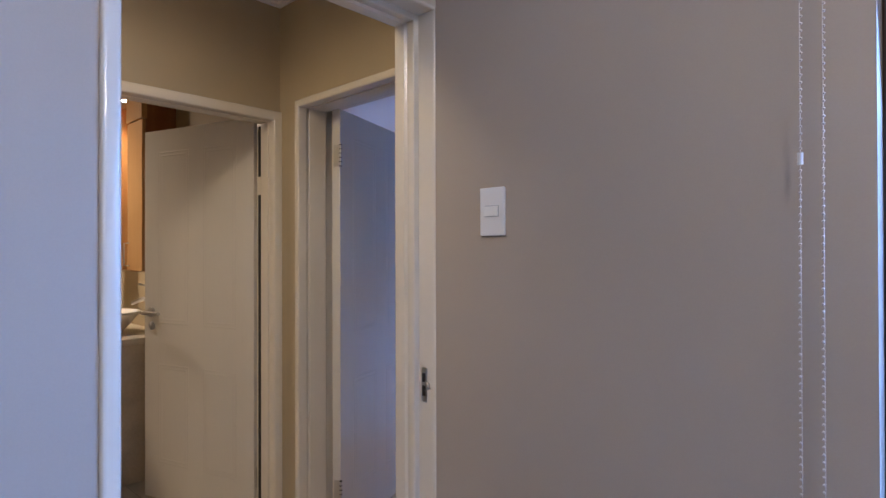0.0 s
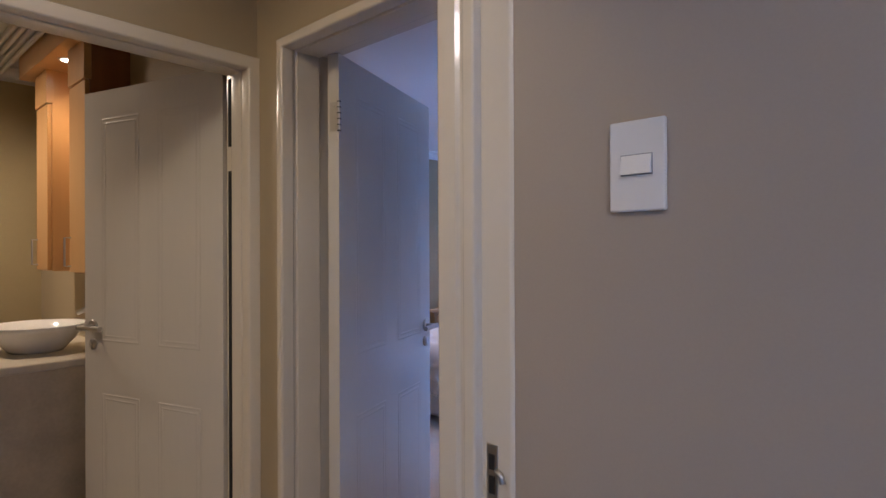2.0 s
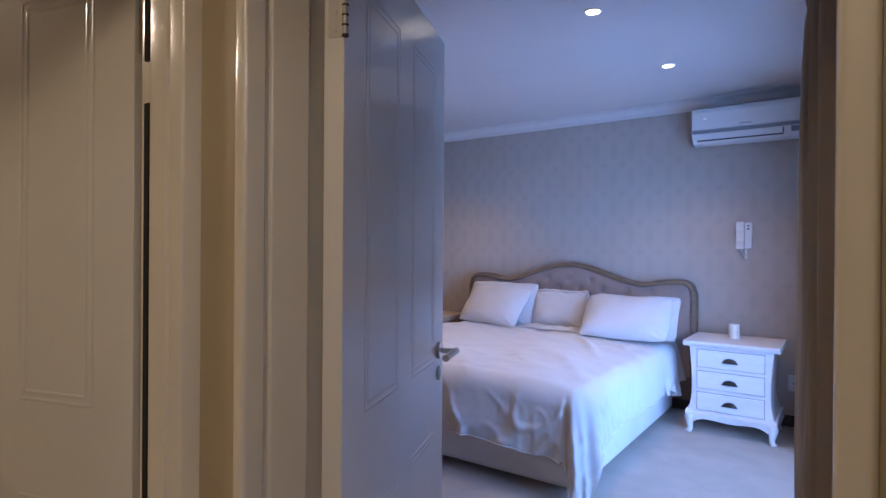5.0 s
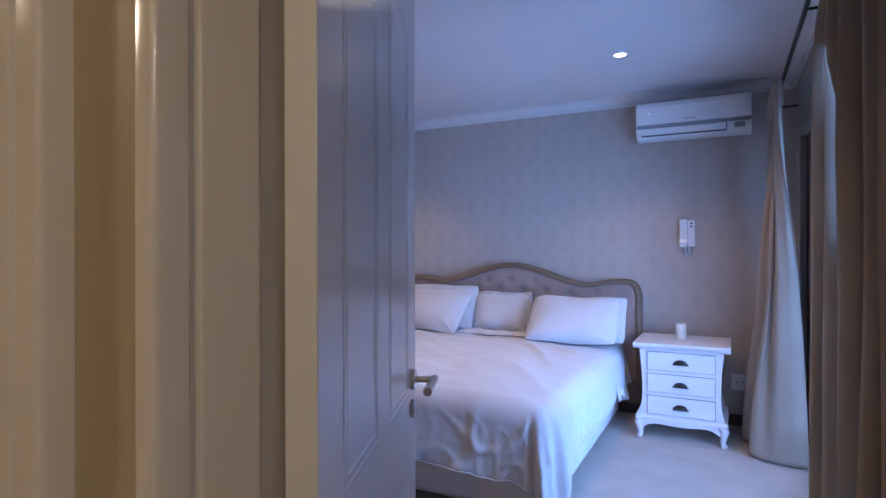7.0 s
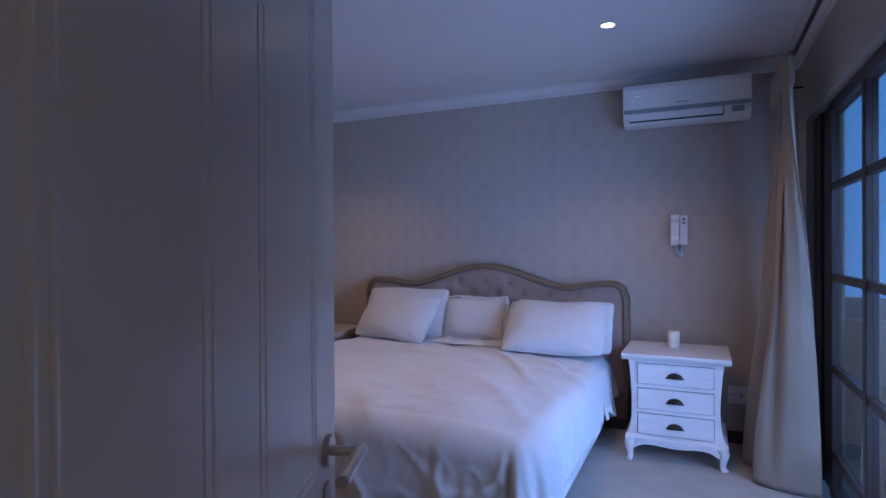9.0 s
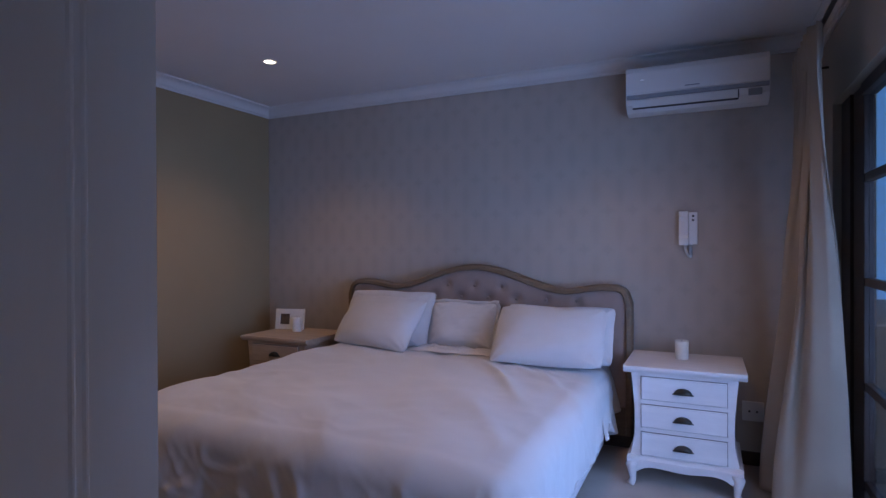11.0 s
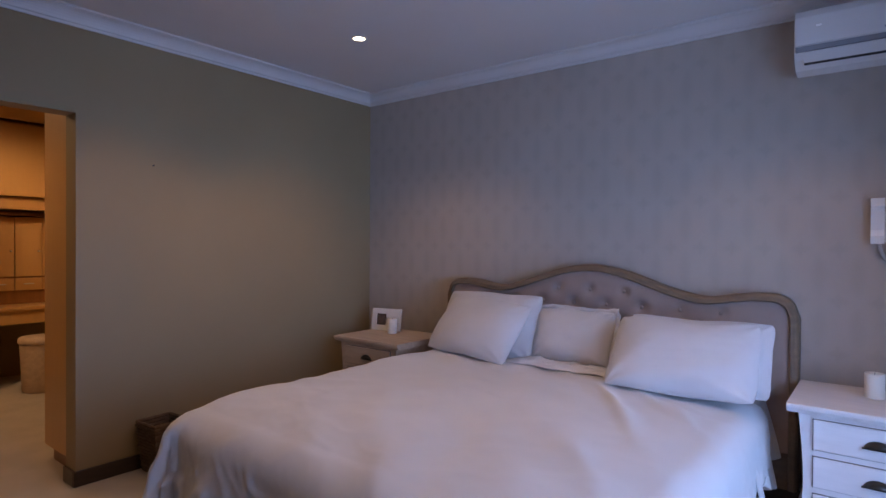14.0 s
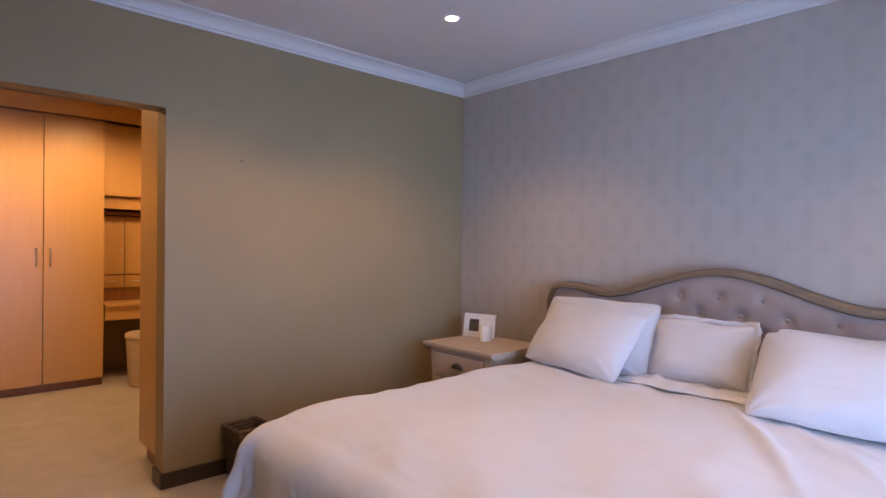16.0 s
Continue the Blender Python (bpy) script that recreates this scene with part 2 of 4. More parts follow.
def lathe(bm, profile, cx=0, cy=0, cz=0, sides=32):
    """Profile of (radius, height) turned about the upright axis."""
    rings = [[bm.verts.new((cx + r * math.cos(2 * math.pi * k / sides), cy + r * math.sin(2 * math.pi * k / sides), cz + z)) for k in range(sides)]
             for r, z in profile]
    for a, c in zip(rings, rings[1:]):
        for k in range(sides):
            bm.faces.new((a[k], a[(k + 1) % sides], c[(k + 1) % sides], c[k]))
    for ring in (rings[0], rings[-1]):
        bm.faces.new(ring)
    return bm


def prism(bm, outline, axis, a, b):
    """A closed outline of 2D points drawn out along an axis from a to b."""
    def at(p, v):
        return {"x": (v, p[0], p[1]), "y": (p[0], v, p[1]), "z": (p[0], p[1], v)}[axis]
    lo = [bm.verts.new(at(p, a)) for p in outline]
    hi = [bm.verts.new(at(p, b)) for p in outline]
    n = len(outline)
    for k in range(n):
        bm.faces.new((lo[k], lo[(k + 1) % n], hi[(k + 1) % n], hi[k]))
    bm.faces.new(lo)
    bm.faces.new(hi)
    return bm


def sheet(bm, nu, nv, f):
    """A grid of points f(u, v) for u and v from 0 to 1."""
    g = [[bm.verts.new(f(i / nu, j / nv)) for j in range(nv + 1)] for i in range(nu + 1)]
    for i in range(nu):
        for j in range(nv):
            bm.faces.new((g[i][j], g[i + 1][j], g[i + 1][j + 1], g[i][j + 1]))
    return g


def thicken(ob, t, offset=-1.0):
    mod = ob.modifiers.new("thickness", "SOLIDIFY")
    mod.thickness, mod.offset = t, offset
    return ob


# ---- plan (metres) ----
NORTH, SOUTH, WEST, EAST, CEILING = 6.225, 2.02, -5.51, -1.34, 2.575
HALL_N, BATH_W, ROOM_N, LOBBY_X = 1.825, -2.475, 1.55, -1.205


def walls():
    structure("floor", boxes((WEST - 3.4, SOUTH - 0.1, -0.1, EAST, NORTH + 0.2, 0.0)), CARPET, "beige cut-pile carpet of the bedroom and dressing room")
    structure("floor_hall", boxes((BATH_W - 0.1, -2.2, -0.1, 2.4, SOUTH - 0.1, 0.0)), CARPET, "beige carpet of the lobby and front room")
    structure("wall_north", boxes((WEST - 0.2, NORTH, 0, EAST + 0.25, NORTH + 0.2, CEILING)), PAPER, "bedroom wall with pale ogee damask wallpaper behind the bed")
    # west wall with the opening to the dressing room
    structure("wall_west", boxes((WEST - 0.14, 4.01, 0, WEST, NORTH, CEILING), (WEST - 0.14, 2.75, 2.03, WEST, 4.01, CEILING),
                                 (WEST - 0.14, SOUTH, 0, WEST, 2.75, CEILING)), PAINT_WEST, "olive-beige painted bedroom wall with an open doorway")
    # wall between lobby and bedroom
    structure("wall_south", boxes((WEST - 0.14, HALL_N, 0, -2.325, SOUTH, CEILING), (-2.325, HALL_N, 2.045, -1.395, SOUTH, CEILING),
                                  (-1.395, HALL_N, 0, EAST + 0.25, SOUTH, CEILING)), PAINT_HALL, "olive painted wall between lobby and bedroom")
    # bedroom east wall with the garden doors
    structure("wall_east", boxes((EAST, SOUTH, 0, EAST + 0.14, 2.75, CEILING), (EAST, 5.95, 0, EAST + 0.14, NORTH, CEILING),
                                 (EAST, 2.75, 2.10, EAST + 0.14, 5.95, CEILING)), PAINT, "painted bedroom wall with wide garden doors")
    # lobby walls
    structure("wall_bath", boxes((BATH_W - 0.168, 1.805, 0, BATH_W, HALL_N, CEILING), (BATH_W - 0.168, 0.95, 2.02, BATH_W, 1.805, CEILING),
                                 (BATH_W - 0.168, -0.4, 0, BATH_W, 0.95, CEILING)), PAINT_HALL, "olive painted lobby wall with the bathroom door")
    structure("wall_lobby", boxes((LOBBY_X - 0.128, 1.553, 0, LOBBY_X, HALL_N, CEILING), (LOBBY_X - 0.128, 0.72, 2.06, LOBBY_X, 1.553, CEILING),
                                  (LOBBY_X - 0.128, -2.2, 0, LOBBY_X, 0.72, CEILING)), PAINT, "painted wall between front room and lobby")
    structure("wall_room", boxes((LOBBY_X, ROOM_N, 0, -0.19, ROOM_N + 0.22, CEILING), (-0.19, ROOM_N, 0, 1.3, ROOM_N + 0.22, 0.35),
                                 (-0.19, ROOM_N, 2.2, 1.3, ROOM_N + 0.22, CEILING), (1.3, ROOM_N, 0, 2.4, ROOM_N + 0.22, CEILING)),
              PAINT, "taupe painted wall of the front room beside a window")
    structure("wall_lobby_south", boxes((BATH_W, -0.5, 0, LOBBY_X - 0.128, -0.4, CEILING)), PAINT_HALL, "plain painted end wall of the lobby")
    structure("wall_room_back", boxes((LOBBY_X - 0.128, -2.4, 0, 2.4, -2.2, CEILING), (2.4, -2.4, 0, 2.6, ROOM_N + 0.22, CEILING)), PAINT,
              "plain painted walls of the front room")
    # bathroom shell
    structure("wall_bathroom", boxes((-5.35, 1.93, 0, BATH_W - 0.168, 2.0, CEILING), (-5.45, -1.2, 0, -5.35, 2.0, CEILING), (-5.35, -1.2, 0, BATH_W - 0.168, -1.1, CEILING),
                                     (BATH_W - 0.168, -1.1, 0, BATH_W - 0.1, -0.4, CEILING)), PAINT_BATH, "warm olive painted bathroom walls")
    # dressing room shell
    structure("wall_dressing", boxes((-9.0, 1.9, 0, -8.85, 6.3, CEILING), (-8.85, 1.9, 0, WEST - 0.14, 2.0, CEILING), (-8.85, 6.2, 0, WEST - 0.2, 6.3, CEILING)), PAINT_WEST,
              "beige painted dressing-room walls")
    structure("ceiling", boxes((-9.0, SOUTH - 0.1, CEILING, EAST + 0.22, NORTH + 0.2, CEILING + 0.12)), CEIL, "white painted bedroom ceiling")
    structure("ceiling_lobby", boxes((-5.45, -2.4, CEILING, 2.6, SOUTH - 0.1, CEILING + 0.12)), CEIL, "white painted lobby ceiling")
    # bathroom tiles
    bm = bmesh.new()
    box(bm, -5.35, -1.1, -0.1, BATH_W - 0.1, 1.93, 0.0)
    bath = structure("floor_bath", bm, GROUT, "cream ceramic floor tiles in the bathroom")
    bm = bmesh.new()
    box(bm, 0.003, 0.003, 0.0, 0.327, 0.327, 0.006, bevel=0.0015, segments=1)
    first = part("tile", bm, TILE, bath)
    first.location = (-5.35, -1.1, 0)
    for i in range(8):
        for j in range(9):
            if i or j:
                ob = new("tile", first.data)
                ob.parent, ob.location = bath, (-5.35 + 0.33 * i, -1.1 + 0.33 * j, 0)


walls()


def cornice(name, x0, y0, x1, y1, side, z=CEILING, h=0.085, d=0.085, label="white coved plaster cornice"):
    """Coved strip along one wall from (x0, y0) to (x1, y1); side is the unit vector into the room."""
    prof = [(0, 0), (0, -h), (0.012, -h), (0.014, -h + 0.012), (0.022, -h + 0.016)]
    prof += [(0.022 + (d - 0.034) * (1 - math.cos(a)), -h + 0.016 + (h - 0.03) * math.sin(a)) for a in [math.pi / 2 * k / 6 for k in range(1, 7)]]
    prof += [(d - 0.008, -0.012), (d, -0.010), (d, 0)]
    bm = bmesh.new()
    a = [bm.verts.new((x0 + side[0] * p, y0 + side[1] * p, z + q)) for p, q in prof]
    c = [bm.verts.new((x1 + side[0] * p, y1 + side[1] * p, z + q)) for p, q in prof]
    n = len(prof)
    for k in range(n):
        bm.faces.new((a[k], a[(k + 1) % n], c[(k + 1) % n], c[k]))
    bm.faces.new(a)
    bm.faces.new(c)
    structure(name, bm, PLASTER, label)


cornice("trim_north", WEST, NORTH, EAST, NORTH, (0, -1))
cornice("trim_west", WEST, SOUTH, WEST, NORTH, (1, 0))
cornice("trim_south", WEST, SOUTH, EAST, SOUTH, (0, 1))
cornice("trim_east", EAST, SOUTH, EAST, NORTH, (-1, 0))
cornice("trim_lobby_west", BATH_W, -0.4, BATH_W, HALL_N, (1, 0), h=0.055, d=0.055)
cornice("trim_lobby_north", BATH_W, HALL_N, LOBBY_X - 0.128, HALL_N, (0, -1), h=0.055, d=0.055)
cornice("trim_bath_west", -5.35, -1.1, -5.35, 1.93, (1, 0))
cornice("trim_bath_north", -5.35, 1.57, -3.66, 1.57, (0, -1), h=0.09, d=0.09)


def skirting():
    t, h = 0.016, 0.085
    rows = [("baseboard_north", (WEST + t, NORTH - t, 0, EAST, NORTH, h)), ("baseboard_west", (WEST, 4.01 - t, 0, WEST + t, NORTH, h)),
            ("baseboard_jamb", (WEST - 0.14, 4.01 - t, 0, WEST, 4.01, h)),
            ("baseboard_south", (-5.4, SOUTH, 0, -2.40, SOUTH + t, h)), ("baseboard_east", (EAST - t, 5.95, 0, EAST, NORTH - t, h)),
            ("baseboard_lobby", (BATH_W, -0.4, 0, BATH_W + t, 0.85, h)), ("baseboard_room", (LOBBY_X + 0.01, ROOM_N - t, 0, 2.4, ROOM_N, h))]
    for name, r in rows:
        structure(name, boxes(r, bevel=0.004), SKIRT, "dark stained timber skirting board")


skirting()


# ---- doors ----
def door_frame(name, m, width, height, depth, label, casing=0.05, back=0.05):
    """Pressed steel frame round an opening; local x across the opening, y through the wall from the flat side to the rebated side."""
    def roll(cu, cv, r, a0, a1, n=4):
        return [(cu + r * math.cos(radians(a0 + (a1 - a0) * k / n)), cv + r * math.sin(radians(a0 + (a1 - a0) * k / n))) for k in range(n + 1)]
    r = 0.009
    prof = [(casing, 0.0)] + roll(casing - r, -0.015 + r, r, 0, -90) + roll(r, -0.015 + r, r, -90, -180)
    prof += [(0.0, 0.030), (0.007, 0.036), (0.007, 0.043)] + roll(0.005, 0.050, 0.005, -90, -180, 3)
    prof += [(0.0, depth - 0.062)] + roll(0.005, depth - 0.060, 0.005, 180, 90, 3) + [(0.016, depth - 0.053), (0.016, depth + 0.004)]
    prof += roll(0.016 + r, depth + 0.013 - r, r, 180, 90) + roll(back - r, depth + 0.013 - r, r, 90, 0) + [(back, depth)]
    bm = bmesh.new()
    rings = []
    for sx, z in ((-1, 0), (-1, 1), (1, 1), (1, 0)):
        rings.append([bm.verts.new((sx * (width / 2 + u), v, height + u if z else 0.0)) for u, v in prof])
    for a, c in zip(rings, rings[1:]):
        for k in range(len(prof) - 1):
            bm.faces.new((a[k], a[k + 1], c[k + 1], c[k]))
    ob = mesh_object(name, bm, GLOSS, smooth=True)
    ob.data.set_sharp_from_angle(angle=radians(35))
    ob.matrix_basis = m
    return tagged(ob, label, "door frame", kind="structure")


def lever_set(door, x, y, z, out, toward):
    """Lever handle on its rose and an escutcheon below; out: side of the leaf, toward: way the lever points."""
    bm = bmesh.new()
    tube(bm, [(x, y, z), (x, y + out * 0.008, z), (x, y + out * 0.010, z)], [0.027, 0.027, 0.025], 28)
    handle = part("door_handle", bm, STEEL, door, "brushed steel lever handle", True)
    handle.data.set_sharp_from_angle(angle=radians(35))
    bm = bmesh.new()
    tube(bm, [(x, y + out * 0.009, z), (x, y + out * 0.052, z)], 0.0088, 18)
    neck = part("neck", bm, STEEL, handle, "", True)
    neck.data.set_sharp_from_angle(angle=radians(35))
    bm = bmesh.new()
    tube(bm, [(x - toward * 0.013, y + out * 0.058, z), (x - toward * 0.012, y + out * 0.058, z), (x + toward * 0.128, y + out * 0.058, z), (x + toward * 0.129, y + out * 0.058, z)], [0.0095, 0.0108, 0.0108, 0.0095], 22)
    lever = part("lever", bm, STEEL, handle, "", True)
    lever.data.set_sharp_from_angle(angle=radians(35))
    bm = bmesh.new()
    tube(bm, [(x, y, z - 0.075), (x, y + out * 0.007, z - 0.075)], 0.023, 24)
    box(bm, x - 0.005, y + out * 0.006, z - 0.088, x + 0.005, y + out * 0.0085, z - 0.066)
    part("keyhole_plate", bm, STEEL, door, "round steel keyhole plate", True)


def door_leaf(name, m, label, width=0.81, height=2.02, t=0.044, lever=0.99):
    """Moulded four-panel leaf; local x from the hinge to the lock, y thickness from 0 to t."""
    door = thing(name, label, "door", m)
    door["kind"] = "structure"
    bm = bmesh.new()
    box(bm, 0, 0, 0, width, t, height, bevel=0.002)
    part("leaf", bm, DOORWHITE, door)
    mid = width / 2
    for x0, x1 in ((0.115, mid - 0.055), (mid + 0.055, width - 0.115)):
        for z0, z1 in ((0.20, 0.74), (0.96, height - 0.12)):
            for side in (0, 1):
                y = t if side else 0.0
                s = 1 if side else -1
                bm = bmesh.new()
                prof = [(0.0, 0.0), (0.003, 0.0011), (0.006, 0.0011), (0.010, 0.0003), (0.018, 0.0003), (0.021, 0.0010), (0.024, 0.0010), (0.028, 0.0)]
                rings = []
                for cx, cz, dx, dz in ((x0, z0, 1, 1), (x1, z0, -1, 1), (x1, z1, -1, -1), (x0, z1, 1, -1)):
                    rings.append([bm.verts.new((cx + dx * u, y + s * v, cz + dz * u)) for u, v in prof])
                for i in range(4):
                    a, c = rings[i], rings[(i + 1) % 4]
                    for k in range(len(prof) - 1):
                        bm.faces.new((a[k], a[k + 1], c[k + 1], c[k]))
                part("panel_moulding", bm, DOORWHITE, door)
    lever_set(door, width - 0.06, 0.0, lever, -1, -1)
    lever_set(door, width - 0.06, t, lever, 1, -1)
    for z in (0.23, 1.80):
        bm = bmesh.new()
        for k in range(5):
            tube(bm, [(-0.004, -0.004, z - 0.05 + 0.02 * k + 0.001), (-0.004, -0.004, z - 0.05 + 0.02 * k + 0.019)], 0.0065, 10)
        box(bm, -0.002, -0.002, z - 0.05, 0.0, 0.034, z + 0.05)
        for dz in (-0.036, 0, 0.036):
            tube(bm, [(-0.0018, 0.018, z + dz), (-0.004, 0.018, z + dz)], 0.004, 8)
        hinge = part("hinge", bm, STEEL, door, "painted steel butt hinge")
        bm = bmesh.new()
        for k in range(6):
            tube(bm, [(-0.004, -0.004, z - 0.0515 + 0.02 * k), (-0.004, -0.004, z - 0.0475 + 0.02 * k)], 0.0072, 10)
        part("knuckle_joint", bm, DARK, hinge)
    bm = bmesh.new()
    box(bm, width - 0.001, 0.009, 0.92, width + 0.0015, t - 0.009, 1.09)
    part("lock_faceplate", bm, STEEL, door)
    return door


# bedroom door: clear opening x -2.30 to -1.42
door_frame("trim_bedroom_door_frame", pose(-1.86, HALL_N, 0), 0.88, 2.02, SOUTH - HALL_N, "cream enamelled pressed-steel frame of the bedroom door", casing=0.034)
ang = math.degrees(math.atan2(0.767, -0.294))
door_leaf("door_bedroom", pose(-2.234, 1.994, 0.012, 0, 0, ang), "white moulded panel door standing open into the bedroom")
# bathroom door: clear opening y 0.965 to 1.785
door_frame("trim_bathroom_door_frame", pose(BATH_W, 1.375, 0, 0, 0, 90), 0.82, 1.98, 0.168, "cream enamelled pressed-steel frame of the bathroom door", casing=0.045)
ang = math.degrees(math.atan2(-0.235, -0.776))
door_leaf("door_bathroom", pose(-2.662, 1.800, 0.012, 0, 0, ang) @ pose(0.014, -0.046, 0), "white moulded panel door standing open into the bathroom", lever=1.02)
# added black strips stand in for the dark slit beside the hinges
seal = thing("hinge_slit_shade", "thin black strip standing in for the dark slit at the bathroom door's hinge jamb", "door seal", pose(-2.613, 1.7995, 0))
for z0, z1 in ((0.03, 1.64), (1.73, 1.975)):
    part("strip", boxes((-0.012, -0.006, z0, 0.006, 0.0008, z1)), SLIT_BLACK, seal)
# front-room doorway with no leaf in view: clear opening y 0.735 to 1.53
door_frame("trim_lobby_door_frame", pose(LOBBY_X - 0.128, 1.1405, 0, 0, 0, -90), 0.779, 2.035, 0.128, "cream enamelled pressed-steel frame of the lobby doorway")
strike = thing("strike_plate", "worn steel strike plate screwed to the lobby door jamb", "strike plate", pose(-1.236, 1.546, 0.975))
bm = bmesh.new()
box(bm, -0.011, -0.0025, -0.05, 0.011, 0.0, 0.05, bevel=0.001)
part("plate", bm, STEEL, strike)
bm = bmesh.new()
box(bm, -0.006, -0.0035, -0.032, 0.006, -0.0024, -0.002)
box(bm, -0.006, -0.0035, 0.008, 0.006, -0.0024, 0.034)
part("bolt_hole", bm, DARK, strike)
bm = bmesh.new()
tube(bm, [(0.008, -0.002, 0.008), (0.02, -0.006, 0.005), (0.026, -0.008, -0.008)], 0.005, 8)
part("lip", bm, STEEL, strike, "", True)

# ---- front room: switch, window, blind chain ----
switch = thing("light_switch", "white plastic one-lever light switch on the taupe wall", "light switch", pose(-0.985, ROOM_N, 1.463))
bm = bmesh.new()
box(bm, -0.0395, -0.009, -0.0625, 0.0395, 0, 0.0625, bevel=0.003)
part("plate", bm, PLASTIC, switch)
bm = bmesh.new()
prism(bm, [(-0.009, -0.012), (-0.0155, -0.012), (-0.011, 0.014), (-0.009, 0.014)], "x", -0.021, 0.021)
part("rocker", bm, PLASTIC, switch)
bm = bmesh.new()
box(bm, -0.0225, -0.0094, -0.0135, 0.0225, -0.0088, 0.0155)
part("rocker_gap", bm, GREYPLASTIC, switch)

blind = thing("roller_blind", "rolled-up window blind with a white beaded pull chain", "blind", pose(-0.262, ROOM_N - 0.05, 2.3))
bm = bmesh.new()
tube(bm, [(0.0, 0, 0), (1.6, 0, 0)], 0.03, 20)
part("roller_tube", bm, PLASTIC, blind, "", True)
bm = bmesh.new()
box(bm, -0.04, -0.03, -0.04, 0.0, 0.05, 0.04, bevel=0.004)
part("bracket", bm, PLASTIC, blind)
for dx, n in ((-0.028, 148), (0.005, 148)):
    bm = bmesh.new()
    for k in range(n):
        bmesh.ops.create_icosphere(bm, subdivisions=1, radius=0.0027, matrix=Matrix.Translation((dx + 0.002 * math.sin(k * 0.05), 0, -0.03 - 0.0125 * k)))
    tube(bm, [(dx, 0, -0.03), (dx, 0, -0.03 - 0.0125 * n)], 0.0009, 5)
    part("bead_chain", bm, BEAD, blind, "white beaded chain", True)
bm = bmesh.new()
tube(bm, [(-0.028, 0, -0.775), (-0.028, 0, -0.795)], 0.0045, 10)
part("chain_joiner", bm, PLASTIC, blind)


def casement(name, label, m, w, h, posts, rails, depth=0.07, bar=0.055, ends=None):
    """Timber window wall: local x along, z up, y through."""
    ob = thing(name, label, "window", m)
    ob["kind"] = "structure"
    e0, e1 = ends or (bar, bar)
    bars = [(0, 0, 0, e0 * 0.5 - 0.004, depth, h), (e0 * 0.5 + 0.004, 0.012, 0, e0, depth - 0.004, h)] if e0 > 0.3 else [(0, 0, 0, e0, depth, h)]
    bars += [(w - e1, 0, 0, w, depth, h), (e0, 0, h - bar, w - e1, depth, h), (e0, 0, 0, w - e1, depth, bar)]
    for r in bars:
        part("window_frame", box(bmesh.new(), *r, bevel=0.004), MERANTI, ob, "dark stained hardwood frame member")
    xs = [e0] + list(posts) + [w - e1]
    for x in posts:
        part("stile", box(bmesh.new(), x - bar / 2, 0.008, bar, x + bar / 2, depth - 0.008, h - bar, bevel=0.004), MERANTI, ob)
    for i in range(len(xs) - 1):
        zs = [bar] + list(rails) + [h - bar]
        a, c = xs[i] + (bar / 2 if i else 0), xs[i + 1] - (bar / 2 if i < len(xs) - 2 else 0)
        for z in rails:
            part("glazing_bar", box(bmesh.new(), a, 0.015, z - 0.02, c, depth - 0.015, z + 0.02, bevel=0.004), MERANTI, ob)
        for z0, z1 in zip(zs, zs[1:]):
            pane = part("pane", box(bmesh.new(), a, depth / 2 - 0.003, z0, c, depth / 2 + 0.003, z1), GLASS, ob, "clear window glass")
            pane.visible_shadow = False
    return ob


casement("window_room", "dark timber window of the front room", pose(-0.19, ROOM_N + 0.08, 0.35), 1.49, 1.85, (0.75,), (0.65, 1.25))
casement("window_bedroom", "dark hardwood garden doors with small glass panes", pose(EAST + 0.04, 5.95, 0.0, 0, 0, -90), 3.20, 2.10,
         (1.10, 1.80, 2.50), (0.22, 0.68, 1.17, 1.66), ends=(0.42, 0.06))

# ---- outside ----
structure("wall_garden", boxes((-7, 9.5, -0.2, 8, 9.7, 0.5), (7.8, -3, -0.2, 8, 9.5, 0.5)), EXTWALL, "plain plastered garden wall outside the windows")
structure("ground", boxes((-60, -60, -0.35, 60, 60, -0.2)), PAVING, "plain paving outside the house")

structure("backdrop", boxes((8.6, -14, -0.2, 8.7, 22, 9), (-9, 22, -0.2, 8.6, 22.1, 9)), DUSK, "plain blue dusk sky beyond the garden")


# ---- bedroom: bed ----
BX, BED_HEAD, BED_FOOT, HALF = -3.478, 6.10, 4.06, 0.915
bed = thing("bed", "king-size bed with a white fabric base and a tufted curved headboard", "bed", pose(BX, 0, 0))


def soft_box(bm, x0, y0, z0, x1, y1, z1, r=0.04):
    return box(bm, x0, y0, z0, x1, y1, z1, bevel=r, segments=3)


part("bed_base", soft_box(bmesh.new(), -HALF, BED_FOOT + 0.005, 0.035, HALF, BED_HEAD, 0.33, 0.03), VALANCE, bed, "white fabric-covered bed base")
part("mattress", soft_box(bmesh.new(), -HALF, BED_FOOT, 0.33, HALF, BED_HEAD, 0.57, 0.06), VALANCE, bed, "white mattress")
for sx in (-0.8, 0.8):
    for y in (BED_FOOT + 0.12, BED_HEAD - 0.12):
        part("bed_leg", lathe(bmesh.new(), [(0.02, 0.0), (0.025, 0.04)], sx, y, 0.0, 14), DARK, bed)


def board_top(x):
    """Height of the headboard's edge at x from its middle."""
    a = abs(x)
    z = 1.053 + 0.160 * 0.5 * (1 + math.cos(math.pi * min(a / 0.72, 1.0)))
    if a > 0.60:
        z += 0.038 * 0.5 * (1 - math.cos(math.pi * min((a - 0.60) / 0.32, 1.0)))
    if a > 0.97:
        k = min((a - 0.97) / 0.12, 1.0)
        z -= 0.12 * (1 - math.sqrt(max(0.0, 1 - k * k)))
    return z


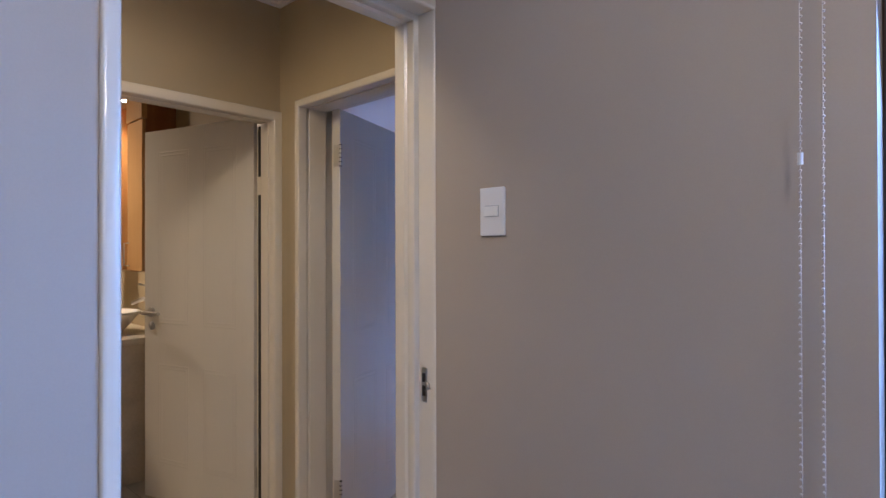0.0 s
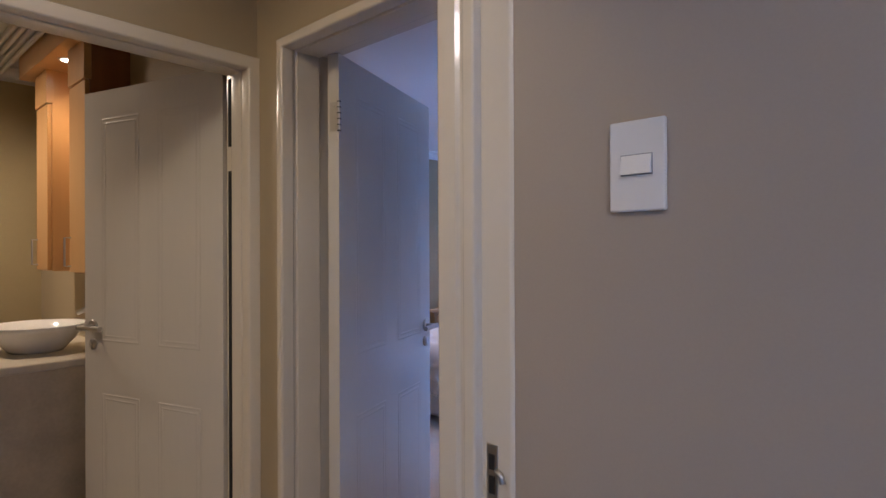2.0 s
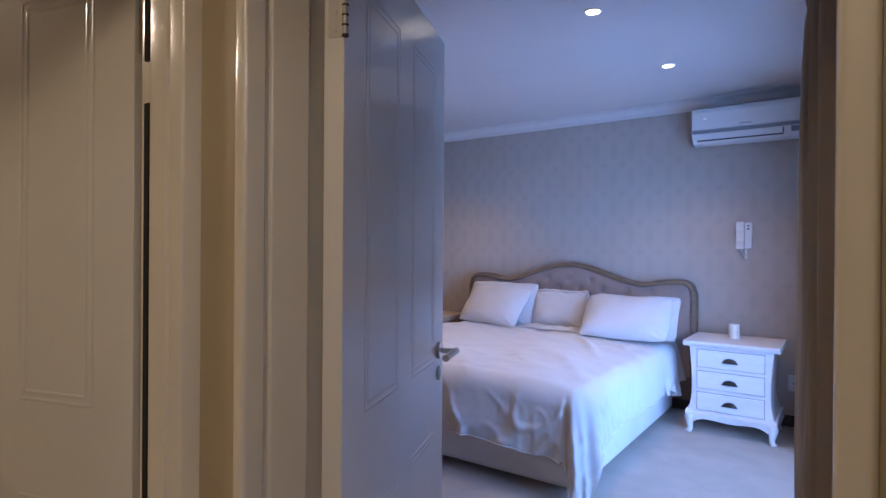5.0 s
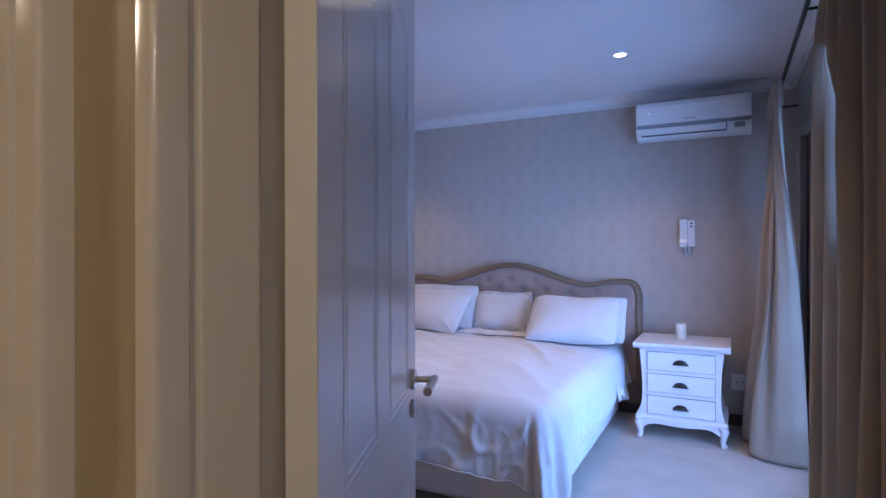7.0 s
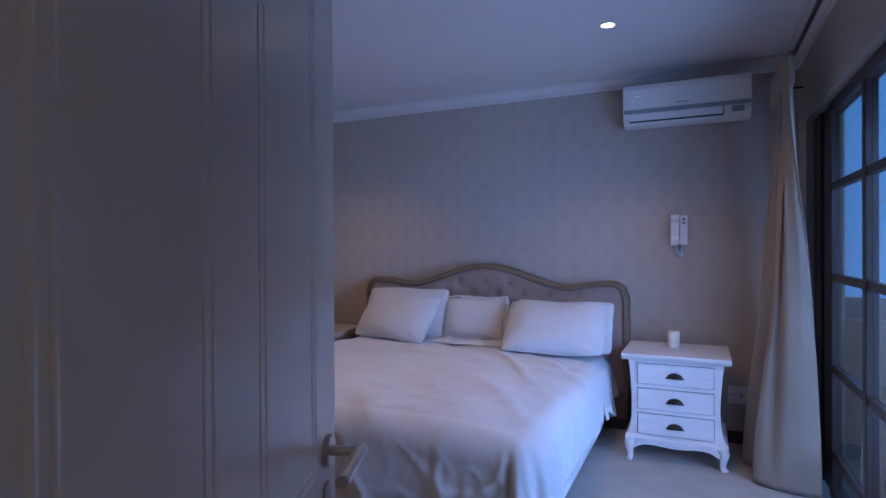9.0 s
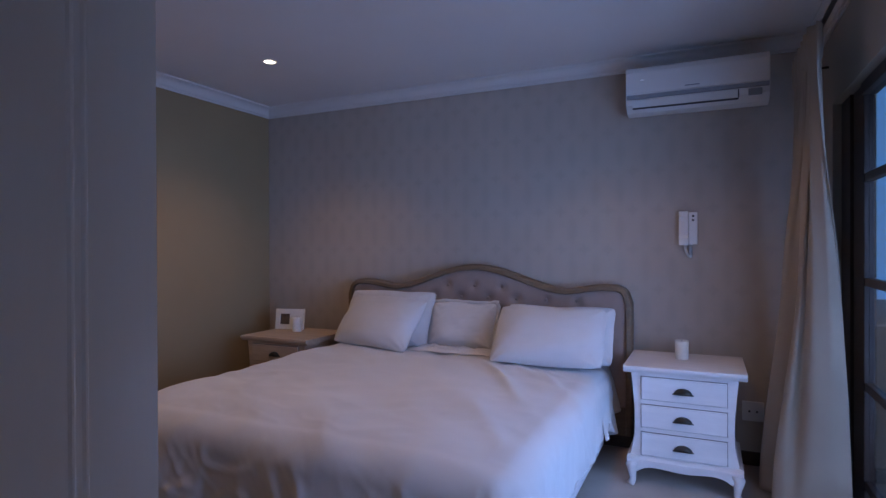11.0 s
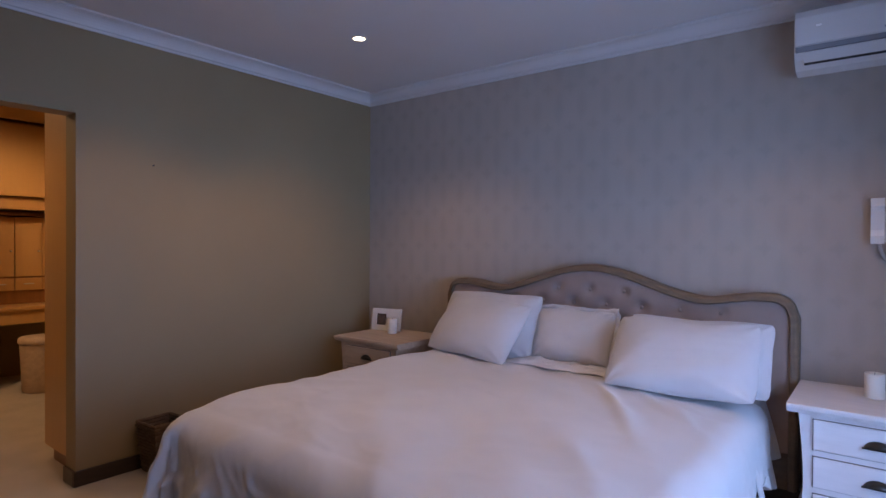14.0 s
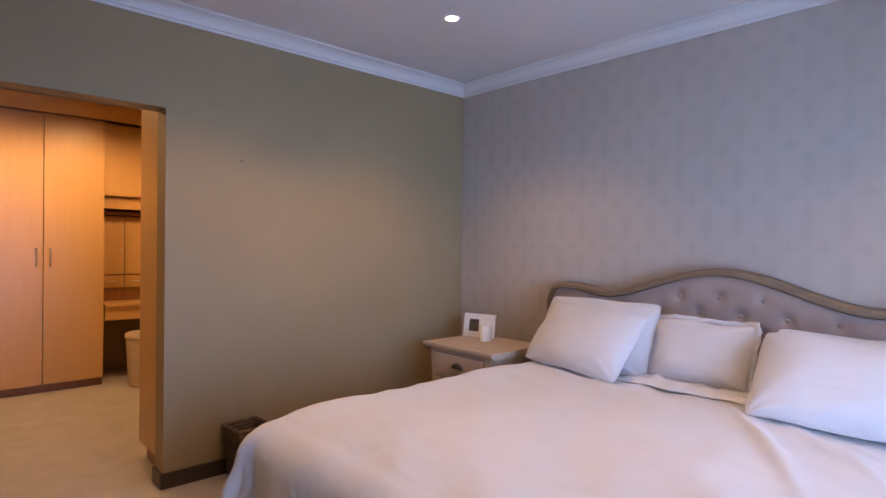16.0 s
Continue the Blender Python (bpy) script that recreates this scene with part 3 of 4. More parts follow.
def outline(n=90):
    pts = [(-1.09, 0.12), (-1.09, 0.5)]
    for i in range(n + 1):
        x = -1.09 + 2.18 * i / n
        pts.append((x, board_top(x)))
    return pts + [(1.09, 0.5), (1.09, 0.12)]


HB_Y = 6.135
TUFTS = [(-0.84 + 0.21 * i + (0.105 if r % 2 else 0.0), 1.06 - 0.085 * r) for r in range(5) for i in range(9 if not r % 2 else 8)]
TUFTS = [(x, z) for x, z in TUFTS if z < board_top(x) - 0.085]


def pad_point(u, v):
    x = -1.065 + 2.13 * u
    z = 0.30 + v * (board_top(x) - 0.322)
    y = HB_Y - 0.030 - 0.026 * (1 - abs(2 * u - 1) ** 24) * (1 - v ** 22)
    for cx, cz in TUFTS:
        d2 = (x - cx) ** 2 + (z - cz) ** 2
        if d2 < 0.012:
            y += 0.024 * math.exp(-d2 / 0.0011)
    return (x, y, z)


bm = bmesh.new()
sheet(bm, 150, 56, pad_point)
part("headboard_pad", bm, BOARD, bed, "greige button-tufted headboard upholstery", True)
for cx, cz in TUFTS:
    bm = bmesh.new()
    bmesh.ops.create_uvsphere(bm, u_segments=12, v_segments=8, radius=0.011, matrix=Matrix.Translation((cx, HB_Y - 0.036, cz)) @ Matrix.Diagonal((1, 0.5, 1, 1)))
    part("tuft_button", bm, BOARD, bed, "", True)
bm = bmesh.new()
edge = outline()
ring_pts = []
for i, (x, z) in enumerate(edge):
    a, c = edge[max(i - 1, 0)], edge[min(i + 1, len(edge) - 1)]
    t = Vector((c[0] - a[0], c[1] - a[1])).normalized()
    nrm = Vector((-t.y, t.x))
    section = [(0.0, 0.03), (0.0, -0.035), (-0.006, -0.052), (-0.017, -0.062), (-0.025, -0.054), (-0.029, -0.062), (-0.037, -0.060), (-0.042, -0.044), (-0.042, 0.03)]
    ring_pts.append([bm.verts.new((x + nrm.x * u, HB_Y + v, z + nrm.y * u)) for u, v in section])
for a, c in zip(ring_pts, ring_pts[1:]):
    for k in range(len(a)):
        bm.faces.new((a[k], a[(k + 1) % len(a)], c[(k + 1) % len(a)], c[k]))
bm.faces.new(ring_pts[0])
bm.faces.new(ring_pts[-1])
part("headboard_frame", bm, OAKFRAME, bed, "weathered carved oak rail round the headboard", True)
bm = bmesh.new()
prism(bm, [(x * 0.985, z - 0.02) for x, z in outline(40)], "y", HB_Y + 0.005, HB_Y + 0.03)
part("headboard_back", bm, OAKFRAME, bed)


def duvet():
    """One cloth that lies on the mattress and hangs over three sides, with a long corner fold."""
    hw, foot, head, top, R = HALF - 0.05, BED_FOOT + 0.05, 5.83, 0.635, 0.11
    side_l, side_r, end = 0.46, 0.37, 0.43

    def point(u, v):
        s = -hw - side_l + u * (2 * hw + side_l + side_r)
        t = head - v * (head - foot + end)
        du, dv = max(0.0, abs(s) - hw), max(0.0, foot - t)
        d = math.hypot(du, dv) * (1.0 + 0.50 * min(1.0, du / 0.25) * min(1.0, dv / 0.25))
        d *= 1 + min(1.0, d / 0.3) * (0.10 * noise.noise(Vector((s * 2.3, t * 2.3, 61.0))) + 0.05 * noise.noise(Vector((s * 7, t * 7, 63.0))))
        x, y = max(-hw, min(hw, s)), max(t, foot)
        puff = 0.018 * noise.noise(Vector((s * 2.1, t * 2.0, 3.0))) + 0.007 * noise.noise(Vector((s * 5 + t * 3, t * 6, 9.0))) + 0.004 * (1 - abs(noise.noise(Vector((s * 4 - t * 2, t * 3 + s, 21.0)))) * 3)
        crease = 0.0
        for ax, ay, bx, by, h, w in ((0.15, 5.62, 0.72, 4.95, 0.010, 0.045), (0.38, 5.66, 0.84, 5.15, 0.010, 0.032), (0.50, 5.60, 0.88, 5.36, 0.008, 0.024),
                                     (-0.6, 5.5, 0.1, 5.0, 0.006, 0.06), (-0.3, 5.0, 0.5, 4.5, 0.006, 0.055), (-0.7, 4.9, -0.5, 4.3, 0.006, 0.05), (0.45, 4.8, 0.90, 4.2, 0.008, 0.045), (0.30, 5.58, 0.80, 4.72, 0.014, 0.030), (0.22, 5.60, 0.60, 5.10, 0.012, 0.020), (0.62, 5.50, 0.92, 5.05, 0.012, 0.026)):
            px, py = s - ax, t - ay
            ex, ey = bx - ax, by - ay
            q = max(0.0, min(1.0, (px * ex + py * ey) / (ex * ex + ey * ey)))
            dist = math.hypot(px - q * ex, py - q * ey)
            crease += h * math.exp(-(dist / w) ** 2) * math.sin(math.pi * min(1, q + 0.05))
        turn = s * 0.8 - t * 0.6
        crease += 0.005 * (0.5 - abs(noise.noise(Vector((turn * 2.0, (s * 0.6 + t * 0.8) * 5.0 + 0.6 * noise.noise(Vector((s * 2, t * 2, 0))), 30.0)))) * 2.5)
        crease += 0.004 * max(0.0, (0.5 - abs(noise.noise(Vector((s * 6 + t * 4, t * 6 - s * 3, 44.0)))) * 3)) * min(1.0, max(0.0, (foot + 0.45 - t) / 0.4))
        edge_lift = 0.03 * math.exp(-((t - head) / 0.05) ** 2)
        dome = (0.025 if s > 0 else -0.014) * min(1.0, abs(s) / hw) ** 5 + 0.020 * min(1.0, max(0.0, (foot + 0.5 - t) / 0.5)) ** 4
        if d <= 0:
            return (s, t, top + puff + crease - dome - edge_lift * 0.5)
        ox, oy = (du * (1 if s > 0 else -1)) / math.hypot(du, dv), -dv / math.hypot(du, dv)
        a = min(d / R, math.pi / 2)
        out = R * math.sin(a)
        drop = R * (1 - math.cos(a)) + max(0.0, d - R * math.pi / 2)
        along = t * 1.0 if du > dv else s * 1.0
        corner = math.atan2(dv, max(du, 1e-6))
        bend = along + 0.25 * noise.noise(Vector((along * 1.5, d * 2.0, 5.0)))
        wave = 0.014 * math.sin(bend * 6.5) + 0.020 * noise.noise(Vector((bend * 3.2 + d * 0.8, 3.0, d * 1.2)))
        wave += 0.026 * math.sin(corner * 7.0) + 0.010 * math.sin(corner * 15 + d * 6) if du > 0 and dv > 0 else 0.0
        for size, turn2, q in ((4.5, 2.2, 15.0), (9.0, -5.0, 8.0), (15.0, 7.0, 27.0)):
            wave += 0.15 / size * max(0.0, 0.5 - abs(noise.noise(Vector((bend * size + d * turn2, q, d * 2.4 + 0.6 * noise.noise(Vector((along * 3, d * 4, q))))))) * 3.2)
        amp = min(1.0, max(0.0, (d - 0.06) / 0.25))
        if s > 0 and du > dv:
            wave *= 0.6
        flare = 0.085 * min(1.0, drop / 0.38) if s < 0 and du > 0 else 0.0
        out += 0.018 + wave * amp + 0.02 * amp + flare
        z = max(top - dome - drop + (puff + crease) * (1 - amp), 0.012 + 0.004 * math.sin(along * 30))
        return (x + ox * out, y + oy * out, z)

    ob = thing("duvet", "rumpled white cotton duvet spread over the bed", "duvet", pose(BX, 0, 0))
    bm = bmesh.new()
    sheet(bm, 190, 170, point)
    cover = part("duvet_cover", bm, LINEN, ob, "", True)
    thicken(cover, 0.012)
    rim = [point(0, k / 90) for k in range(91)] + [point(k / 120, 1) for k in range(1, 121)] + [point(1, 1 - k / 90) for k in range(1, 91)]
    part("hem_seam", tube(bmesh.new(), rim, 0.0045, 6), LINEN, ob)
    return ob


duvet()
under = thing("bed_sheet", "creased white fitted sheet at the head of the bed", "sheet", pose(BX, 0, 0))
bm = bmesh.new()
sheet(bm, 110, 34, lambda u, v: (-0.90 + 1.80 * u, 5.50 + 0.59 * v, 0.588 + 0.012 * noise.noise(Vector((u * 14, v * 5, 4))) + 0.010 * abs(noise.noise(Vector((u * 5 + v * 7, v * 11 - u * 9, 8)))) - 0.02 * abs(2 * u - 1) ** 12))
thicken(part("sheet_top", bm, LINEN, under, "", True), 0.004)
for sx in (-1, 1):
    bm = bmesh.new()
    sheet(bm, 60, 20, lambda u, v: (sx * (0.922 + (1 - v) ** 0.7 * (0.075 + 0.026 * math.sin(u * 19 + 1) + 0.012 * math.sin(u * 41))),
                                    5.50 + 0.58 * u, 0.24 + 0.05 * math.sin(u * 7 + 0.5) + (0.36 - 0.05 * math.sin(u * 7 + 0.5)) * v))
    thicken(part("sheet_side", bm, LINEN, under, "loose hanging edge of the sheet", True), 0.004)


def crumple(u, v):
    """Loose edge of the top sheet pushed up in small ridges before the middle pillow."""
    x = -0.34 + 0.72 * u
    y = 5.66 + 0.17 * v + 0.03 * noise.noise(Vector((u * 6, 2.0, v)))
    ridge = 0.5 - abs(noise.noise(Vector((u * 4 + v * 2, v * 6 - u * 3, 12.0)))) * 2
    edge = min(1.0, v * 5) * min(1.0, (1 - u) * 6, u * 6)
    return (x, y, 0.647 + 0.010 * edge + 0.030 * max(0.0, ridge) * edge + 0.012 * noise.noise(Vector((u * 9, v * 7, 5.0))) * edge)


bm = bmesh.new()
sheet(bm, 90, 30, crumple)
thicken(part("sheet_fold", bm, LINEN, under, "crumpled loose edge of the sheet", True), 0.004)


def pillow(label, x, y, z, w, h, t, tilt, turn=0.0, lean=0.0, seed=0, flange=0.0):
    """Plump pillow whose lower edge rests at (x, y, z), leaning back by tilt degrees from flat; flange: flat border of the case."""
    m = pose(x, y, z, 0, 0, turn) @ pose(0, 0, 0, tilt, 0, 0) @ pose(0, 0, 0, 0, 0, lean)
    ob = thing("pillow", label, "pillow", m, "pillows on the bed")

    def border(a, c):
        """Outline of the case: sides drawn in between pointed corners."""
        corner = 0.055 * (abs(a) * abs(c)) ** 5
        px = 1 - corner - 0.025 * (1 - c * c) * abs(a) ** 3 + 0.022 * noise.noise(Vector((c * 1.7 + seed, 4.0, a)))
        pz = 1 - corner - 0.045 * (1 - a * a) * abs(c) ** 3 + 0.030 * noise.noise(Vector((a * 1.9, seed * 3.0, c)))
        return a * w / 2 * px, h / 2 + c * h / 2 * pz

    def point(sign):
        def f(u, v):
            a, c = math.sin((u - 0.5) * math.pi), math.sin((v - 0.5) * math.pi)
            bx, bz = border(a, c)
            ea, ec = max(0.0, 1 - abs(a) ** 2.8), max(0.0, 1 - abs(c) ** 2.4)
            th = (ea * ec) ** 0.62
            sag = 1 + 0.16 * (-c) * (1 - a * a)
            pull = math.hypot(1 - abs(a), 1 - abs(c))
            ridge = 0.010 * math.sin(9 * math.atan2(1 - abs(c), 1 - abs(a) + 0.001) + seed) * math.exp(-(pull / 0.42) ** 2) * min(1.0, pull * 5)
            wr = 0.016 * noise.noise(Vector((a * 1.6 + seed, c * 1.7, sign))) + 0.006 * (0.35 - abs(noise.noise(Vector((a * 4 + c * 2, c * 5 - a + seed, sign * 2)))))
            return (bx, bz, sign * (t / 2 * th * sag + (wr + ridge) * th ** 0.5) + 0.010 * math.sin(a * 4 + seed) * abs(c) ** 3)
        return f
    bm = bmesh.new()
    sheet(bm, 52, 40, point(1))
    sheet(bm, 52, 40, point(-1))
    bmesh.ops.remove_doubles(bm, verts=bm.verts, dist=0.0006)
    part("pillowcase", bm, PILLOW, ob, "", True)
    rim = []
    for k in range(120):
        q = 4 * k / 120
        e = 2 * (q % 1) - 1
        a, c = ((e, -1), (1, e), (-e, 1), (-1, -e))[int(q)]
        rim.append(Vector((*border(a, c), 0.010 * math.sin(a * 4 + seed) * abs(c) ** 3)))
    part("seam", tube(bmesh.new(), rim + rim[:1], 0.0030, 6), PILLOW, ob)
    if flange:
        bm = bmesh.new()
        mid = Vector((0, h / 2, 0))
        inner = [bm.verts.new(p) for p in rim]
        outer = []
        for k, p in enumerate(rim):
            d = p - mid
            push = flange * (1 + 0.25 * noise.noise(Vector((k * 0.3, seed, 2))))
            outer.append(bm.verts.new((p.x + push * max(-1, min(1, 1.6 * d.x / (w / 2))), p.y + push * max(-1, min(1, 1.6 * d.y / (h / 2))), p.z + 0.010 * math.sin(k * 0.55) + 0.006 * math.sin(k * 1.3 + 1))))
        for k in range(len(rim)):
            bm.faces.new((inner[k], inner[(k + 1) % len(rim)], outer[(k + 1) % len(rim)], outer[k]))
        thicken(part("flange", bm, PILLOW, ob, "flat wavy border of the pillowcase", True), 0.003, 0)
    return ob


pillow("plump white cotton pillow leaning on a second one", -4.10, 5.62, 0.650, 0.67, 0.425, 0.19, 50, -8, -2, 1)
pillow("white cotton pillow tucked behind another by the headboard", -4.075, 5.79, 0.625, 0.72, 0.43, 0.14, 66, 0, 0, 2)
pillow("small white bordered pillow between two larger ones", -3.485, 5.80, 0.655, 0.50, 0.325, 0.15, 66, -3, 1, 3, 0.024)
pillow("wide white cotton pillow leaning on a second one", -2.81, 5.50, 0.650, 0.67, 0.435, 0.19, 45, 4, 0, 4)
pillow("white cotton pillow tucked behind the wide one", -2.80, 5.70, 0.630, 0.69, 0.395, 0.13, 56, 2, 0, 5)


# ---- bedroom: nightstands ----
def nightstand(m, label, wood, pull):
    """Three-drawer bedside chest; local x across, y from the front (0) to the back, z up."""
    ob = thing("nightstand", label, "nightstand", m, "pair of nightstands")
    w, d, top = 0.54, 0.46, 0.672
    part("tabletop", prism(bmesh.new(), [(-0.035, top), (d + 0.03, top), (d + 0.03, top - 0.02), (d + 0.015, top - 0.038), (-0.018, top - 0.038), (-0.028, top - 0.026), (-0.035, top - 0.02), (-0.038, top - 0.008)],
                           "x", -w / 2 - 0.04, w / 2 + 0.04), wood, ob)

    def half_width(z):
        k = (z - 0.15) / 0.48
        return w / 2 - 0.020 * math.sin(math.pi * min(1, max(0, k)) ** 0.8) + 0.012 * max(0, 1 - k * 4)
    bm = bmesh.new()
    rows = [0.15 + 0.484 * i / 16 for i in range(17)]
    loops = []
    for z in rows:
        hw = half_width(z)
        loops.append([bm.verts.new(p) for p in ((-hw, 0.0, z), (hw, 0.0, z), (hw, d, z), (-hw, d, z))])
    for a, c in zip(loops, loops[1:]):
        for k in range(4):
            bm.faces.new((a[k], a[(k + 1) % 4], c[(k + 1) % 4], c[k]))
    bm.faces.new(loops[0])
    bm.faces.new(loops[-1])
    part("body", bm, wood, ob)
    for z0, z1 in ((0.487, 0.612), (0.332, 0.457), (0.177, 0.302)):
        bm = bmesh.new()
        # backing sheet whose dark colour paints the shade round the drawer front
        box(bm, -0.218, -0.004, z0 - 0.003, 0.218, 0.002, z1 + 0.003)
        part("drawer_gap", bm, GAP, ob, "dark shadow gap round the drawer")
        bm = bmesh.new()
        box(bm, -0.215, -0.014, z0, 0.215, -0.002, z1, bevel=0.004)
        drawer = part("drawer", bm, wood, ob)
        zc = (z0 + z1) / 2
        bm = bmesh.new()
        prof = []

        def cup(u, v):
            a = math.pi * u
            b = math.pi / 2 * v
            return (0.047 * math.cos(a) * (1 - 0.0 * v), -0.014 - 0.026 * math.sin(b) * math.sin(a) ** 0.7, zc - 0.018 + 0.036 * math.sin(a) * math.cos(b * 0.85))
        sheet(bm, 18, 8, cup)
        shell = part("cup_pull", bm, pull, drawer, "dark metal cup pull", True)
        thicken(shell, 0.002, 0)
        bm = bmesh.new()
        box(bm, -0.053, -0.0165, zc - 0.020, 0.053, -0.0135, zc - 0.012, bevel=0.001)
        part("pull_lip", bm, pull, drawer)
    part("plinth_moulding", prism(bmesh.new(), [(-0.022, 0.135), (-0.022, 0.150), (-0.010, 0.162), (0.0, 0.168), (d, 0.168), (d, 0.135)], "x", -w / 2 - 0.022, w / 2 + 0.022), wood, ob)
    bm = bmesh.new()
    pts = [(-w / 2 - 0.01, 0.137), (w / 2 + 0.01, 0.137)] + [(w / 2 - 0.03 - (w - 0.06) * k / 20, 0.112 - 0.02 * math.cos(math.pi * (2 * k / 20 - 1)) * 0.5 - 0.045 * abs(2 * k / 20 - 1) ** 5) for k in range(21)]
    prism(bm, pts, "y", -0.012, 0.006)
    part("apron", bm, wood, ob)
    for sx in (-1, 1):
        for y, sy in ((0.012, -1), (d - 0.025, 1)):
            bm = bmesh.new()
            tube(bm, [(sx * (w / 2 - 0.02), y, 0.14), (sx * (w / 2 + 0.002), y + sy * 0.012, 0.105), (sx * (w / 2 - 0.006), y + sy * 0.006, 0.055), (sx * (w / 2 - 0.008), y + sy * 0.006, 0.025), (sx * (w / 2 + 0.006), y + sy * 0.018, 0.0)],
                 [0.030, 0.030, 0.020, 0.017, 0.022], 10)
            part("cabriole_leg", bm, wood, ob, "", True)
    return ob


nightstand(pose(-2.072, 5.635, 0), "white painted three-drawer nightstand with dark cup pulls", CHALK, BRONZE)
nightstand(pose(-4.865, 5.575, 0), "limed oak three-drawer nightstand in the corner", LIMED, BRONZE)


def candle(x, y, z, r, h, label):
    ob = thing("candle", label, "candle", pose(x, y, z))
    part("wax", lathe(bmesh.new(), [(r * 0.97, 0), (r, 0.004), (r, h - 0.005), (r * 0.95, h), (r * 0.75, h - 0.002), (r * 0.2, h - 0.006)], sides=28), WAX, ob, "", True)
    part("wick", tube(bmesh.new(), [(0, 0, h - 0.007), (0.001, 0, h + 0.004)], 0.0012, 6), DARK, ob)


candle(-2.09, 5.93, 0.673, 0.037, 0.108, "thick ivory pillar candle on the white nightstand")
candle(-4.91, 5.87, 0.673, 0.036, 0.108, "ivory pillar candle standing before a photo frame")

photo = thing("photo_frame", "white photo frame with a wide mount on the oak nightstand", "photo frame", pose(-5.04, 5.93, 0.674, -8, 0, 12))
bm = bmesh.new()
for r in ((-0.125, 0, 0, 0.125, 0.018, 0.04), (-0.125, 0, 0.125, 0.125, 0.018, 0.165), (-0.125, 0, 0.04, -0.085, 0.018, 0.125), (0.0, 0, 0.04, 0.125, 0.018, 0.125)):
    box(bm, *r)
part("frame_border", bm, FRAMEWHITE, photo)
part("print", box(bmesh.new(), -0.085, 0.008, 0.04, 0.0, 0.012, 0.125), PHOTO, photo, "small dark print")
part("easel_back", prism(bmesh.new(), [(0.018, 0.12), (0.07, 0.002), (0.062, 0.002), (0.018, 0.10)], "x", -0.03, 0.03), FRAMEWHITE, photo)

# ---- bedroom: air conditioner ----
ac = thing("air_conditioner", "white split-type air conditioner on the wallpapered wall", "air conditioner", pose(-2.412, NORTH, 2.172) @ Matrix.Diagonal((1, 1, 1.02, 1)))
AW = 0.785
part("casing", prism(bmesh.new(), [(0, 0.02), (0, 0.285), (-0.17, 0.285), (-0.215, 0.272), (-0.235, 0.24), (-0.240, 0.10), (-0.225, 0.045), (-0.17, 0.008), (-0.08, 0.0)], "x", 0.0, AW), PLASTIC, ac)
part("front_panel", prism(bmesh.new(), [(-0.238, 0.105), (-0.246, 0.108), (-0.246, 0.235), (-0.236, 0.262), (-0.226, 0.268)], "x", 0.006, AW - 0.006), PLASTIC, ac)
part("grey_stripe", prism(bmesh.new(), [(-0.236, 0.078), (-0.2445, 0.080), (-0.2455, 0.102), (-0.236, 0.104)], "x", 0.006, AW - 0.004), GREYPLASTIC, ac, "blue-grey trim strip")
part("louvre", prism(bmesh.new(), [(-0.238, 0.074), (-0.2425, 0.072), (-0.232, 0.028), (-0.224, 0.030)], "x", 0.04, 0.62), PLASTIC, ac, "closed white louvre")
part("louvre_slot", prism(bmesh.new(), [(-0.222, 0.030), (-0.2335, 0.026), (-0.228, 0.018), (-0.216, 0.020)], "x", 0.04, 0.625), DARK, ac, "dark air slot")
part("slot_end", box(bmesh.new(), 0.622, -0.2395, 0.028, 0.628, -0.225, 0.072), DARK, ac)
part("display", box(bmesh.new(), 0.675, -0.2425, 0.032, 0.745, -0.2335, 0.070, bevel=0.002), GREYPLASTIC, ac, "grey display window")
part("logo_bar", box(bmesh.new(), 0.34, -0.2475, 0.125, 0.42, -0.2458, 0.131), GREYPLASTIC, ac)
# emitting dash imitates the downlight's reflection in the glossy panel
part("downlight_glint", box(bmesh.new(), 0.088, -0.2475, 0.186, 0.108, -0.2455, 0.190), GLINT, ac, "small glowing dash in place of the downlight's glint on the panel")

# ---- bedroom: intercom, socket, nail ----
phone = thing("intercom_handset", "white wall intercom handset with a curled cord", "intercom", pose(-2.06, NORTH, 1.455))
part("base_plate", soft_box(bmesh.new(), 0.000, -0.032, -0.105, 0.052, 0, 0.100, 0.006), PLASTIC, phone)
part("handset", prism(bmesh.new(), [(-0.03, 0.108), (-0.062, 0.104), (-0.068, 0.07), (-0.055, 0.045), (-0.052, -0.045), (-0.066, -0.072), (-0.060, -0.108), (-0.03, -0.108)], "x", -0.055, -0.002), PLASTIC, phone)
for z in (0.075, 0.05):
    part("button", box(bmesh.new(), 0.020, -0.035, z - 0.006, 0.034, -0.031, z + 0.006, bevel=0.002), DARK, phone)
bm = bmesh.new()
tube(bm, [(-0.02 + 0.008 * math.cos(k * 0.9) + 0.00002 * k * k * 0.3, -0.03 + 0.008 * math.sin(k * 0.9), -0.108 - 0.0012 * k) for k in range(66)]
     + [(0.012 + 0.008 * math.cos(k * 0.9), -0.03 + 0.008 * math.sin(k * 0.9), -0.185 + 0.0012 * k) for k in range(64)], 0.0022, 6)
part("curled_cord", bm, PLASTIC, phone, "", True)

socket = thing("wall_socket", "white plug socket low on the wallpapered wall", "socket", pose(-1.70, NORTH, 0.33))
part("plate", box(bmesh.new(), -0.06, -0.010, -0.06, 0.06, 0, 0.06, bevel=0.004), PLASTIC, socket)
for dx in (-0.02, 0.02):
    part("pin_hole", tube(bmesh.new(), [(dx, -0.011, 0.0), (dx, -0.009, 0.0)], 0.006, 10), DARK, socket)
